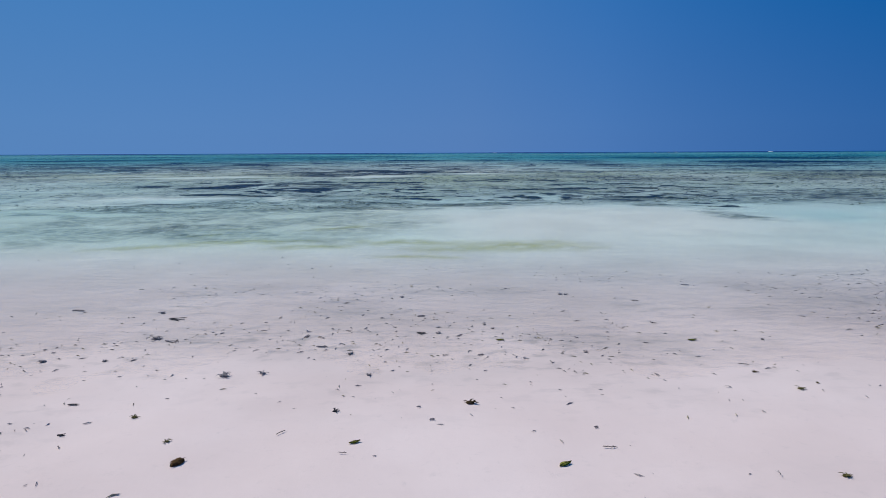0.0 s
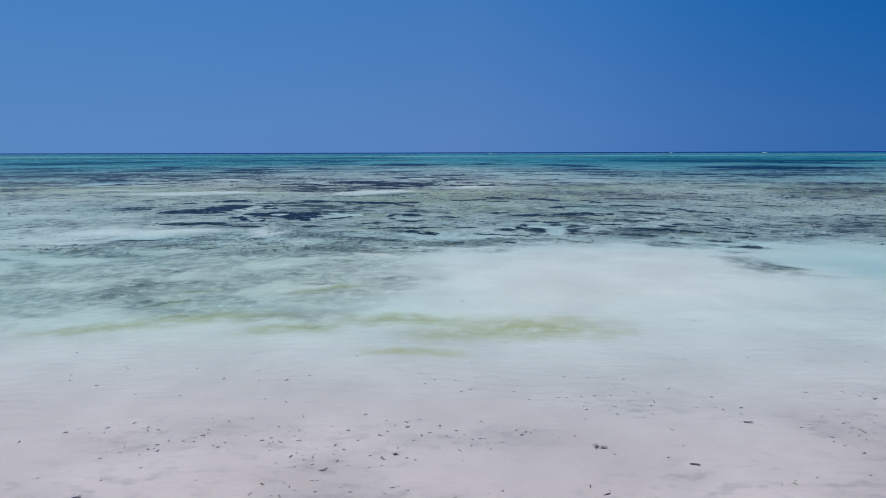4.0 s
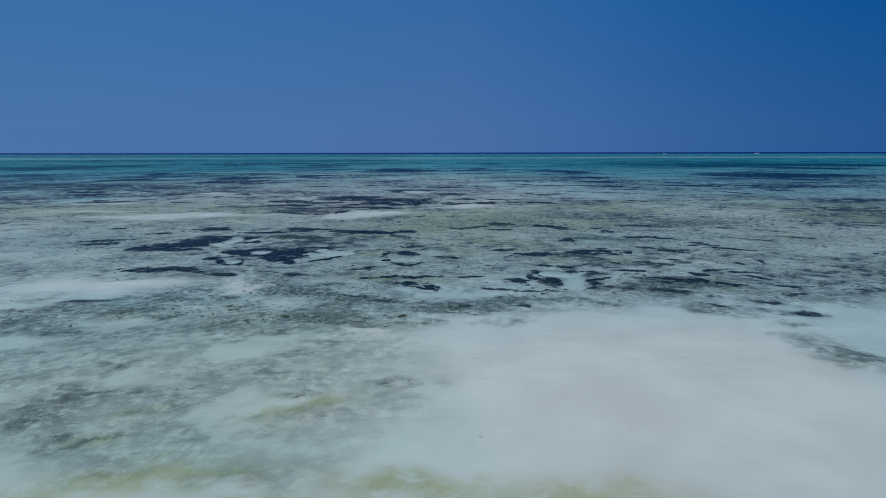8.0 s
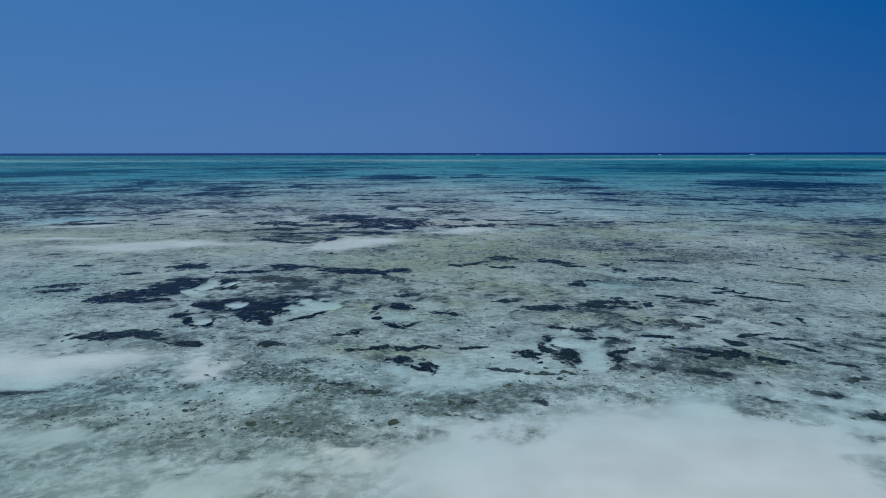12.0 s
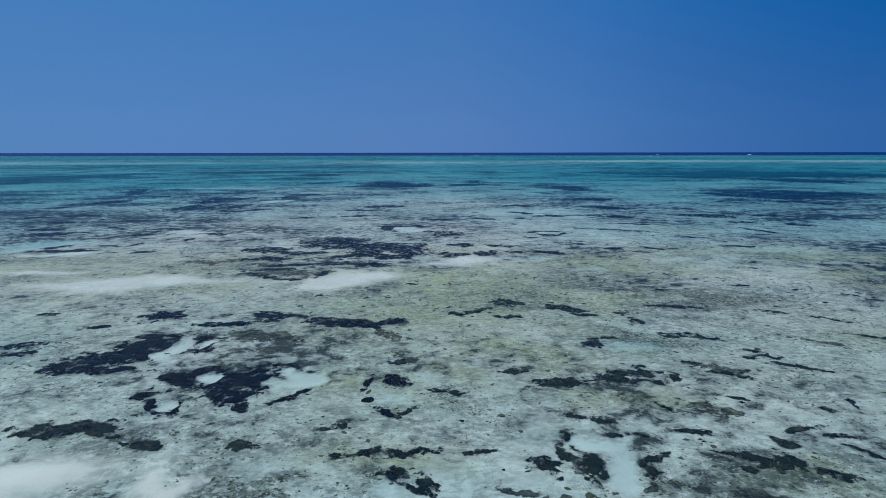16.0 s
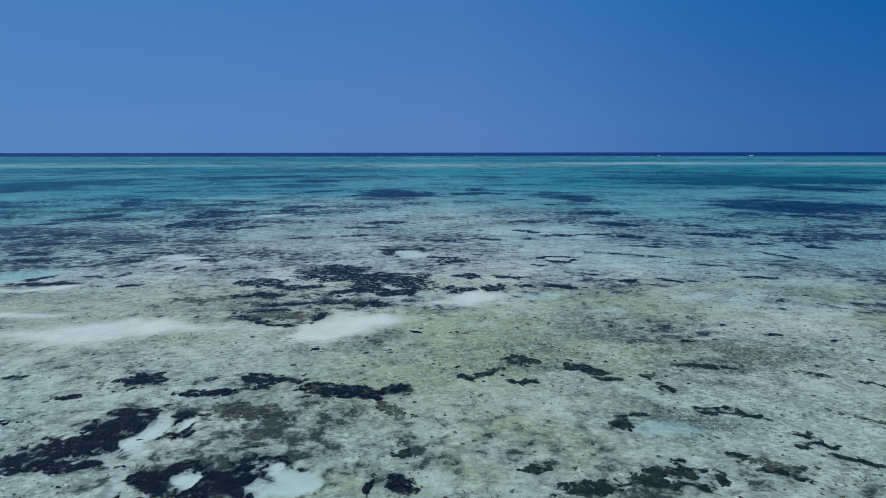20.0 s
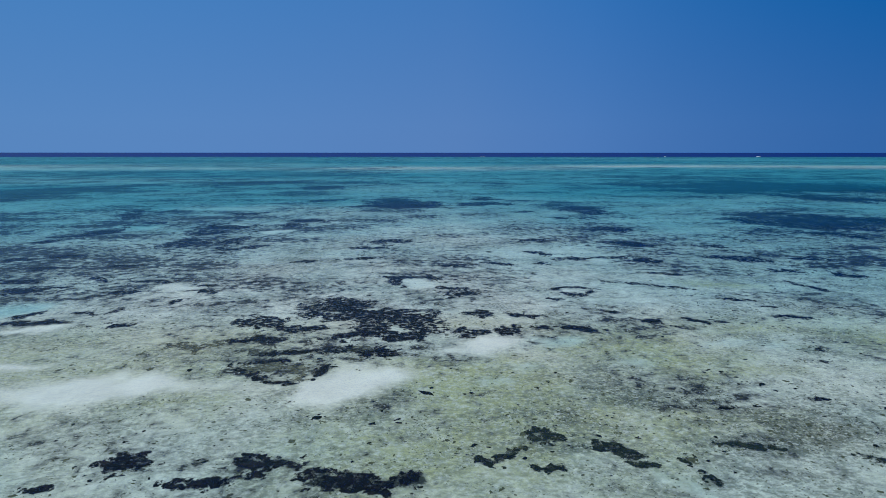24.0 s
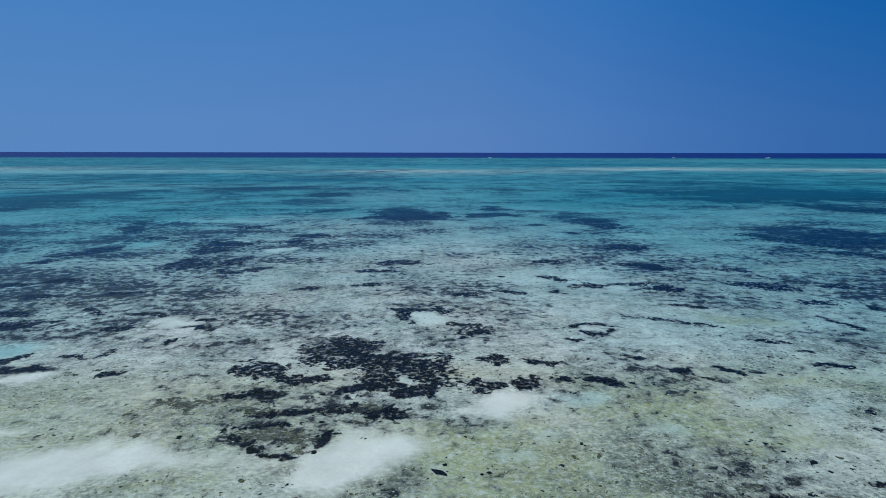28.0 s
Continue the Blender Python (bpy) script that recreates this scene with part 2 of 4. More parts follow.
INNER_BEDS_C = [
    (10.0, 57.9, 2.7, 1.3, -34, 0), (14.1, 54.5, 1.4, 0.7, -61, 0), (18.3, 58.2, 3.8, 0.8, -14, 0), (15.8, 51.6, 2.1, 1.1, 7, 0),
    (17.1, 51.0, 2.1, 0.6, -47, 0), (9.8, 50.0, 1.8, 0.9, 1, 0), (10.6, 51.0, 1.9, 0.4, 8, 0), (13.0, 49.2, 1.8, 0.3, -59, 0),
    (18.7, 48.5, 1.3, 0.7, -19, 0), (18.7, 47.3, 1.4, 0.9, -6, 0), (19.8, 45.8, 2.5, 0.5, -32, 0), (15.3, 44.9, 2.2, 0.5, -33, 0),
    (10.3, 44.7, 3.6, 1.0, -1, 0.5), (10.4, 41.1, 1.3, 0.3, -72, 0), (10.9, 46.3, 1.0, 0.4, -17, 0), (19.3, 41.1, 1.4, 0.2, 75, 0),
]
INNER_BEDS_D = [
    (-1.6, 35.9, 0.8, 0.5, -31, 0), (7.1, 38.5, 0.8, 0.5, -2, 0), (8.3, 38.5, 0.8, 0.3, -2, 0), (8.1, 36.6, 2.1, 0.5, 22, 0),
    (7.8, 35.7, 1.3, 0.7, 84, 0), (7.2, 34.7, 1.3, 0.3, 43, 0), (5.0, 38.1, 1.3, 0.4, 55, 0), (24.7, 56.5, 2.5, 0.7, -31, 0),
    (27.7, 54.5, 2.0, 0.5, -45, 0), (27.4, 50.8, 2.0, 0.5, -37, 0), (-27.7, 57.5, 1.7, 0.7, 17, 0), (-12.7, 54.9, 2.2, 0.8, 15, 0),
    (13.5, 56.6, 1.4, 0.6, 11, 0), (10.7, 56.3, 1.6, 0.7, -18, 0), (14.2, 42.0, 1.0, 0.3, -25, 0), (14.2, 46.6, 0.9, 0.4, -19, 0),
]
BROAD_BEDS = [
    (-18.6, 48.5, 5.2, 2.3, 33, 0), (-17.0, 50.6, 4.0, 2.2, 27, 0), (-9.9, 45.3, 3.2, 2.8, 2, 0), (-12.6, 44.9, 1.9, 1.6, 12, 0),
    (-6.7, 54.6, 3.7, 1.2, -15, 0), (9.2, 44.3, 1.9, 0.7, -15, 0), (10.8, 44.1, 1.6, 0.5, -34, 0), (-19.2, 57.1, 2.7, 1.6, 17, 0),
    (-10.8, 56.7, 4.0, 1.7, 9, 0), (-14.6, 54.7, 2.5, 0.9, 9, 0), (-4.3, 54.1, 2.1, 1.1, 19, 0),
]
GREEN_BEDS_A = [
    (-16.6, 39.7, 2.8, 1.0, 2, 0), (-14.4, 39.7, 2.0, 0.6, -28, 0), (-11.7, 38.3, 1.4, 0.6, -13, 0), (-8.1, 38.1, 0.8, 0.5, 7, 0),
    (-2.4, 37.4, 4.0, 0.6, 5, 0), (-0.5, 35.1, 2.0, 0.6, -53, 0), (-2.1, 44.5, 1.7, 0.8, -39, 0), (-1.8, 47.4, 1.7, 0.6, 7, 0),
    (-3.5, 44.3, 2.1, 0.3, 79, 0), (-2.5, 41.0, 1.7, 0.4, -48, 0), (-1.4, 41.1, 1.7, 0.3, 53, 0), (6.5, 44.1, 3.0, 0.8, 14, 0),
    (17.6, 40.6, 1.0, 0.4, -38, 0), (13.9, 37.7, 1.0, 0.7, -37, 0), (15.5, 38.8, 1.6, 0.4, 13, 0), (16.4, 38.1, 1.3, 0.3, -10, 0),
]
GREEN_BEDS_B = [
    (16.6, 36.8, 1.3, 0.4, -57, 0), (5.5, 36.5, 3.5, 0.6, -76, 0.4), (4.1, 36.8, 1.0, 0.7, -38, 0), (2.9, 34.5, 1.5, 0.4, -12, 0),
    (-4.7, 39.6, 1.2, 0.4, 18, 0), (1.5, 37.4, 1.4, 0.3, 7, 0), (6.7, 40.1, 2.2, 0.5, -17, 0), (10.5, 38.8, 1.8, 0.4, -10, 0),
    (11.7, 36.7, 1.6, 0.5, -26, 0), (14.3, 35.3, 1.4, 0.4, -35, 0), (8.6, 34.8, 1.5, 0.4, -30, 0), (4.1, 45.6, 1.9, 0.6, 10, 0),
    (0.7, 43.0, 1.8, 0.5, -24, 0), (13.5, 36.3, 1.3, 0.5, -68, 0),
]
LOW_BEDS_A = [
    (0.7, 31.5, 0.9, 0.6, -14, 0), (-1.4, 35.3, 2.4, 0.3, -40, 0), (11.9, 31.1, 0.8, 0.5, -26, 0), (12.4, 32.8, 0.5, 0.5, 67, 0),
    (2.6, 34.6, 1.7, 0.3, -16, 0), (4.3, 34.2, 1.9, 0.4, -7, 0), (5.2, 36.7, 2.7, 0.8, -73, 0), (3.7, 36.3, 1.2, 0.8, -31, 0),
    (-15.5, 40.1, 2.8, 1.3, 17, 0), (-15.8, 32.9, 1.9, 0.3, 9, 0), (-11.8, 38.4, 1.6, 0.5, -11, 0), (-8.0, 38.2, 1.1, 0.5, -15, 0),
    (10.9, 34.0, 1.8, 0.7, -20, 0), (12.8, 36.2, 2.2, 0.8, 4, 0), (16.4, 33.1, 1.2, 0.4, 17, 0), (14.8, 29.9, 1.0, 0.6, -19, 0),
]
LOW_BEDS_B = [
    (14.1, 31.9, 1.3, 0.4, -26, 0), (17.0, 34.8, 1.2, 0.5, -28, 0), (-2.5, 32.6, 1.1, 0.3, -13, 0), (-4.3, 33.4, 1.4, 0.3, -13, 0),
    (-9.3, 34.1, 1.6, 0.3, -17, 0), (1.1, 30.2, 1.0, 0.4, -26, 0), (3.4, 31.4, 1.1, 0.5, -40, 0),
]
PALE_BEDS = [
    (-13.1, 71.2, 7.2, 3.8, 1, 0), (-24.1, 77.3, 4.4, 1.7, -34, 0), (-22.0, 77.6, 3.1, 1.6, 52, 0), (-7.8, 76.1, 4.8, 1.5, -8, 0),
    (-17.4, 75.8, 3.3, 1.4, -27, 0), (-11.3, 52.6, 4.7, 1.9, -5, 0), (-3.1, 52.1, 3.0, 1.4, -24, 0), (-15.8, 39.8, 1.0, 0.8, 17, 0),
    (-4.0, 40.2, 0.9, 0.4, 9, 0), (-10.0, 49.2, 1.9, 0.8, 13, 0), (14.8, 45.9, 3.6, 1.1, -29, 0), (12.6, 40.6, 2.9, 1.0, -45, 0),
    (24.2, 49.5, 2.9, 0.8, -35, 0),
]
DARK_BEDS = FAR_BEDS_A + FAR_BEDS_B + FAR_BEDS_C + OUTER_BEDS_A + OUTER_BEDS_B + OUTER_BEDS_C + OUTER_BEDS_D + OUTER_BEDS_E + INNER_BEDS_A + INNER_BEDS_B + INNER_BEDS_C + INNER_BEDS_D + BROAD_BEDS + GREEN_BEDS_A + GREEN_BEDS_B + LOW_BEDS_A + LOW_BEDS_B
SAND_BANKS = [
    (5.9, 22.6, 15.8, 15.0, 15, 0), (-27.0, 67.1, 21.3, 5.1, 11, 0), (-7.8, 68.9, 9.3, 5.7, 40, 0), (3.5, 77.2, 6.5, 3.3, 25, 0),
    (-38.7, 72.4, 11.0, 1.5, 0, 0), (-15.8, 35.4, 11.0, 4.6, -2, 0), (-9.6, 35.5, 2.3, 1.9, -19, 0), (-2.7, 27.8, 2.8, 0.6, -29, 0),
    (-42.6, 82.8, 6.8, 3.0, 8, 0), (-36.0, 99.8, 6.1, 4.7, 4, 0), (-35.8, 156.3, 6.1, 5.1, -55, 0), (-48.9, 169.8, 6.3, 5.3, -59, 0),
    (-67.4, 209.5, 29.1, 8.8, -6, 0),
]
FAR_SHOALS = [
    (-320.9, 615.4, 284.0, 106.6, 0, 0), (-60.3, 788.8, 302.8, 178.7, 0, 0), (360.4, 726.2, 452.5, 172.9, 0, 0), (754.8, 1218.0, 476.6, 373.2, 0, 0),
]
POOLS_A = [
    (-15.6, 49.7, 4.0, 1.3, -82, 0, 0.14, 1.0), (-14.0, 50.6, 1.6, 0.5, 79, 0, 0.14, 1.0), (-11.8, 45.3, 1.7, 1.2, -2, 0, 0.14, 1.0),
    (-7.2, 44.5, 2.6, 1.7, 62, 0, 0.14, 1.0), (-8.0, 46.4, 0.9, 0.7, 68, 0, 0.14, 1.0), (-12.6, 42.0, 1.0, 1.0, -30, 0, 0.14, 1.0),
    (6.3, 37.5, 1.9, 1.0, -19, 0, 0.14, 1.0), (6.6, 35.7, 2.9, 0.9, 77, 0, 0.14, 1.0), (11.7, 49.4, 3.6, 1.6, -10, 0, 0.32, 0.55),
    (-1.8, 34.9, 1.5, 1.0, -46, 0, 0.14, 0.55), (12.9, 53.5, 3.4, 0.6, -70, 0, 0.14, 0.55), (-2.3, 42.3, 1.9, 1.5, -31, 0, 0.14, 0.55),
]
POOLS_B = [
    (11.7, 54.5, 3.1, 0.7, -61, 0, 0.14, 0.55), (-3.5, 103.3, 4.4, 4.4, 6, 0, 0.14, 1.0), (10.2, 78.2, 4.2, 3.0, 0, 0, 0.32, 0.55),
    (16.0, 72.4, 4.0, 1.5, 13, 0, 0.14, 0.55), (3.5, 68.2, 2.4, 1.8, -10, 0, 0.14, 0.55), (-4.8, 82.4, 3.0, 1.0, -43, 0, 0.14, 0.55),
    (6.9, 71.2, 2.9, 1.4, 17, 0, 0.14, 0.55), (26.2, 77.3, 5.4, 1.6, 8, 0, 0.14, 0.55), (30.6, 76.5, 3.4, 1.3, 11, 0, 0.14, 0.55),
    (-84.0, 208.3, 6.9, 16.0, 0, 0, 0.5, 0.55), (-69.4, 163.3, 5.6, 9.1, 0, 0, 0.5, 0.55), (-49.8, 88.5, 5.3, 8.0, 0, 0, 0.6, 0.55),
]
POOLS = POOLS_A + POOLS_B
WEED_FILMS_A = [
    (-8.8, 17.3, 2.8, 0.7, 11, 0), (-6.7, 18.5, 2.8, 1.1, 21, 0), (-3.9, 17.2, 2.1, 0.6, 11, 0), (-1.1, 18.0, 3.5, 0.8, -8, 0),
    (1.8, 16.8, 4.0, 1.5, -1, 0), (2.4, 17.2, 2.9, 1.2, -17, 0), (-0.8, 15.3, 2.0, 0.4, -6, 0), (-3.9, 21.6, 2.7, 0.7, 24, 0),
    (-3.7, 21.7, 3.4, 0.8, 31, 0), (-7.1, 18.1, 2.6, 0.8, 4, 0), (-5.3, 18.4, 2.6, 0.7, 1, 0), (-8.2, 19.9, 1.8, 0.6, 17, 0),
    (-8.1, 21.3, 1.3, 0.8, 26, 0), (2.6, 71.2, 12.9, 4.3, 11, 0), (14.7, 74.9, 12.4, 4.1, 4, 0), (3.5, 65.2, 13.4, 2.6, 2, 0),
]
WEED_FILMS_B = [
    (-23.3, 76.9, 12.2, 3.2, 20, 0), (-27.7, 71.0, 10.9, 2.6, 9, 0), (30.6, 81.2, 11.3, 2.6, 13, 0), (37.8, 101.4, 9.6, 3.2, -23, 0),
    (-21.6, 64.8, 12.6, 1.9, -3, 0), (23.1, 69.8, 11.5, 4.1, 8, 0), (2.7, 49.3, 5.0, 2.9, 15, 0), (5.4, 49.2, 9.3, 4.9, -42, 0),
    (-2.0, 37.0, 5.8, 2.1, -10, 0), (0.4, 45.6, 5.3, 2.7, -39, 0), (9.2, 41.7, 6.4, 2.4, -13, 0), (12.8, 35.5, 3.9, 1.9, -7, 0),
    (-4.3, 45.0, 5.5, 2.7, -35, 0), (-4.9, 59.9, 13.0, 2.0, 9, 0),
]
WEED_FILMS = WEED_FILMS_A + WEED_FILMS_B
TURF_BEDS_A = [
    (-12.6, 31.1, 7.3, 2.2, 15, 0), (-15.0, 28.5, 4.4, 1.5, 14, 0), (-5.9, 33.8, 6.8, 3.3, 2, 0), (-2.0, 27.8, 2.2, 1.6, -8, 0),
    (-5.4, 28.8, 3.7, 1.3, 12, 0), (-10.3, 24.9, 2.4, 0.9, 37, 0), (-9.8, 22.5, 3.0, 1.4, 9, 0), (-8.7, 19.9, 2.5, 0.5, 12, 0),
    (-8.1, 21.4, 1.5, 0.9, -12, 0), (-5.1, 24.1, 2.5, 0.4, -23, 0), (-4.3, 22.3, 1.2, 0.4, 6, 0), (13.3, 25.2, 2.6, 1.7, -50, 0),
    (-1.5, 23.1, 1.8, 0.7, 7, 0), (-7.7, 27.3, 1.9, 0.9, 6, 0), (-14.0, 25.3, 1.2, 1.0, 18, 0), (-3.2, 21.1, 1.2, 0.4, 35, 0),
]
TURF_BEDS_B = [
    (-7.2, 22.9, 1.5, 0.5, 14, 0), (-2.1, 29.1, 2.6, 1.8, 23, 0), (1.1, 30.8, 6.3, 2.0, 2, 0), (2.4, 29.2, 2.0, 1.0, 14, 0),
    (6.5, 31.8, 4.1, 1.8, 0, 0), (11.2, 31.1, 5.6, 1.4, -35, 0), (-6.5, 35.0, 6.5, 2.7, 12, 0), (-4.4, 33.2, 3.5, 1.8, 17, 0),
    (-12.0, 31.6, 4.4, 1.0, 20, 0), (-10.6, 27.3, 2.4, 0.6, 0, 0), (11.6, 34.9, 4.0, 2.6, -11, 0), (13.5, 31.2, 4.3, 1.4, -14, 0),
    (-5.3, 28.9, 2.4, 0.9, 16, 0), (-8.9, 30.0, 1.0, 0.5, 34, 0), (-3.8, 26.7, 2.9, 0.6, -7, 0), (13.2, 28.3, 1.1, 0.6, -41, 0),
]
TURF_BEDS = TURF_BEDS_A + TURF_BEDS_B
STAINS = [
    (-4.6, 8.3, 4.0, 1.5, 28, 0), (6.8, 9.3, 3.0, 2.0, 9, 0), (-0.3, 8.4, 3.6, 1.2, 8, 0), (-4.8, 10.0, 4.1, 1.0, 5, 0),
    (2.4, 7.8, 3.8, 0.9, 10, 0), (4.0, 9.8, 4.5, 1.1, 5, 0),
]


def bank_cover(x, y):
    """How far bare sand covers the floor, 0 to 1."""
    return np.maximum(strewn(x, y, SAND_BANKS, 11, 1.05, 1.3), 0.42 * strewn(x, y, FAR_SHOALS, 20, 0.6))


def pool_cover(x, y):
    """Where the small bare pools between the weed lie, 0 to 1."""
    return strewn(x, y, POOLS, 33, 0.8, 1.1, 7)


def pool_depth(x, y):
    """How far those pools dip below the floor, in metres."""
    return strewn(x, y, POOLS, 33, 1.3, 1.1, 6)


def hollow_depth(x, y):
    """Soft hollows where the water stands deeper over the flat, 0 to 1."""
    soft = np.clip((fbm(x * 0.13 + y * 0.05, y * 0.26, 141, 5) - 0.42) * 4.5, 0, 1)
    wide = np.clip((fbm(x * 0.03, y * 0.05, 143, 3) - 0.30) * 3.5, 0.25, 1)
    shore = np.interp(y - 0.15 * np.clip(x, 0, 20), [14, 20], [0, 1])
    calm = np.interp(y, [34, 42, 80, 110], [0.9, 0.22, 0.15, 0.25])
    return soft * wide * shore * calm * (1 - bank_cover(x, y))


def floor_height(x, y):
    """Height of the sand: a flat beach, a shallow reef flat, a lagoon, the reef's edge and the deep."""
    x, y = np.atleast_1d(np.asarray(x, float)), np.atleast_1d(np.asarray(y, float))
    ys = y + (fbm(x * 0.04, y * 0.04, 41) - 0.5) * np.clip(y * 0.3, 2, 120)
    z = np.interp(ys, [-400, -60, 0, 6, 9, 13, 20, 40, 80, 110, 150, 230, 420, 560, 640, 900, 1400, 1620, 1900, 5000],
                  [4.0, 1.2, 0.035, 0.02, -0.02, -0.17, -0.46, -0.48, -0.32, -0.42, -0.68, -1.6, -2.4, -2.2, -1.3, -3.0, -2.8, -2.2, -25, -60])
    z = z + (fbm(x * 0.12, y * 0.12, 5) - 0.5) * np.interp(y, [0, 12, 30, 200], [0.03, 0.06, 0.14, 0.35])
    z = z + (fbm(x * 0.004 + 7, y * 0.013, 15, 5) - 0.5) * np.interp(y, [140, 260, 1400, 1700], [0, 3.2, 3.2, 0])
    z = z + (fbm(x * 1.1, y * 1.1, 8, 3) - 0.5) * 0.04
    z = z - 0.6 * np.clip((abs(x + 12) - 18) / 50, 0, 1) * np.interp(y, [60, 100, 250, 400], [0, 1, 1, 0])
    z = z * (1 - bank_cover(x, y) * np.interp(y, [14, 20, 30, 40], [0, 0.55, 0.55, 0.2]))
    z = z - 1.0 * pool_depth(x, y) - 0.45 * hollow_depth(x, y)
    return np.where(z < 0, z * 0.25, z)


def turf_cover(x, y):
    """How dense the short brown-grey turf of weed stands on the sand, 0 to 1."""
    big = fbm(x * 0.035, y * 0.05, 61)
    mid = fbm(x * 0.16, y * 0.2, 62)
    fine = fbm(x * 0.55, y * 0.7, 64, 5, 0.65)
    t = np.interp(y, [33, 39, 60, 120, 200, 1500], [0, 0.32, 0.32, 0.36, 0.22, 0.16])
    t = t + 0.14 * np.clip((x - 7) / 8, 0, 1) * np.interp(y, [33, 38, 60, 85], [0, 1, 1, 0])
    t = np.maximum(t, 0.5 * np.clip((x - 3) / 3, 0, 1) * np.interp(y, [29.5, 32, 36, 40], [0, 1, 1, 0]))
    t = np.maximum(t, 0.84 * strewn(x, y, TURF_BEDS, 63, 1.8, 1.9))
    bend_x, bend_y = fbm(x * 0.22, y * 0.25, 67), fbm(x * 0.25 + 5, y * 0.22, 68)
    streak = fbm(x * 0.2 + y * 0.12 + 2.4 * bend_x, y * 0.42 - x * 0.12 + 2.4 * bend_y, 66, 5, 0.6)
    inner = np.interp(y, [16, 21, 33, 37], [0, 0.55, 0.65, 0]) * np.clip((0.5 - x) / 4, 0, 1)
    t = np.maximum(t, inner * np.clip((streak - 0.40) * 5.5, 0, 1))
    t = np.minimum(t + ((big - 0.5) * 0.35 + (mid - 0.5) * 0.85 + (fine - 0.5) * 0.6) * (t > 0.05), 0.8)
    t = t * (1 - np.interp(y, [34, 50], [0.97, 0.75]) * np.clip(1.35 * bank_cover(x, y) - 0.35, 0, 1)) * (1 - 0.8 * pool_cover(x, y))
    return np.clip(t, 0, 1)


def grass_cover(x, y):
    """How dense dark seagrass stands: thin fringes round the beds, and scattered growth on the flat."""
    t = np.interp(y, [29.5, 36, 50, 90, 140, 200, 420, 1500], [0, 0.31, 0.34, 0.42, 0.46, 0.37, 0.38, 0.38])
    t = t + (fbm(x * 0.05, y * 0.07, 91) - 0.5) * 0.5 * np.interp(y, [31, 38], [0, 1])
    for cx, cy, lx, ly, k in MEADOWS:
        t = np.maximum(t, k * blob(x, y, cx, cy, lx, ly, 1.0, 77, 0.9))
    for i, bed in enumerate(DARK_BEDS):
        reach = 0.8 * max(bed[2], bed[3]) + abs(bed[5]) + 0.8
        near = (abs(x - bed[0]) < reach) & (abs(y - bed[1]) < reach)
        t[near] = np.maximum(t[near], 0.62 * np.clip(0.78 + 0.45 * stroke(x[near], y[near], bed, 100 + i), 0, 1))
    t = t + 0.15 * np.clip((-x - 18) / 30, 0, 1) * np.interp(y, [55, 75], [0, 1]) + 0.06 * np.clip((x - 28) / 40, 0, 1) * np.interp(y, [60, 85], [0, 1]) + 0.04 * np.clip((x - 80) / 40, 0, 1) * (y > 120)
    return np.clip(t * (1 - 0.9 * bank_cover(x, y)) * (1 - pool_cover(x, y)), 0, 1)


def wrack_line(x, y):
    """Where the tide leaves its scraps: ragged lines along the water's edge."""
    lines = fbm(x * 0.35 + y * 0.15, y * 0.8, 121)
    band = np.interp(y - 0.12 * x, [3, 5, 6.5, 8.5, 11, 13.5, 17], [0.15, 0.25, 0.6, 1, 0.7, 0.2, 0])
    return np.clip((lines - 0.40) * 4, 0.05, 1) * band


def film_cover(x, y):
    """Yellow-green film of fine weed."""
    t = np.interp(y, [34, 44, 78, 90], [0, 0.95, 1.0, 0]) * np.clip((fbm(x * 0.07, y * 0.09, 73) - 0.30) * 4, 0.2, 1)
    t = t * np.interp(x, [-14, -3], [0.35, 1]) + np.interp(y, [58, 66, 80, 88], [0, 0.4, 0.4, 0]) * np.clip((-x - 10) / 8, 0, 1)
    t = np.maximum(t, np.interp(y, [15, 19, 30, 34], [0, 0.25, 0.25, 0]) * np.clip((1 - x) / 5, 0, 1))
    t = np.maximum(t, 0.95 * strewn(x, y, WEED_FILMS, 71, 1.8, 1.1))
    return t * (1 - np.where(y < 30, 0.0, 1.0) * bank_cover(x, y)) * (1 - 0.7 * pool_cover(x, y))


# ---- materials ----
def material(name, rough=0.8, spec=0.3):
    m = bpy.data.materials.new(name)
    m.use_nodes = True
    b = m.node_tree.nodes["Principled BSDF"]
    b.inputs["Roughness"].default_value = rough
    b.inputs["Specular IOR Level"].default_value = spec
    return m, m.node_tree.nodes, m.node_tree.links, b


def noise_node(n, l, vec, scale, detail=4.0, rough=0.55, distort=0.0):
    t = n.new("ShaderNodeTexNoise")
    t.inputs["Scale"].default_value, t.inputs["Detail"].default_value = scale, detail
    t.inputs["Roughness"].default_value, t.inputs["Distortion"].default_value = rough, distort
    l.new(vec, t.inputs["Vector"])
    return t.outputs["Fac"]


def calc(n, l, op, a, b=None, clamp=False):
    m = n.new("ShaderNodeMath")
    m.operation, m.use_clamp = op, clamp
    for i, v in enumerate((a, b)):
        if v is None:
            continue
        if isinstance(v, (int, float)):
            m.inputs[i].default_value = v
        else:
            l.new(v, m.inputs[i])
    return m.outputs[0]


def span(n, l, v, lo, hi, a=0.0, b=1.0):
    m = n.new("ShaderNodeMapRange")
    m.interpolation_type = "SMOOTHSTEP"
    for i, w in zip(range(1, 5), (lo, hi, a, b)):
        m.inputs[i].default_value = w
    l.new(v, m.inputs[0])
    return m.outputs[0]


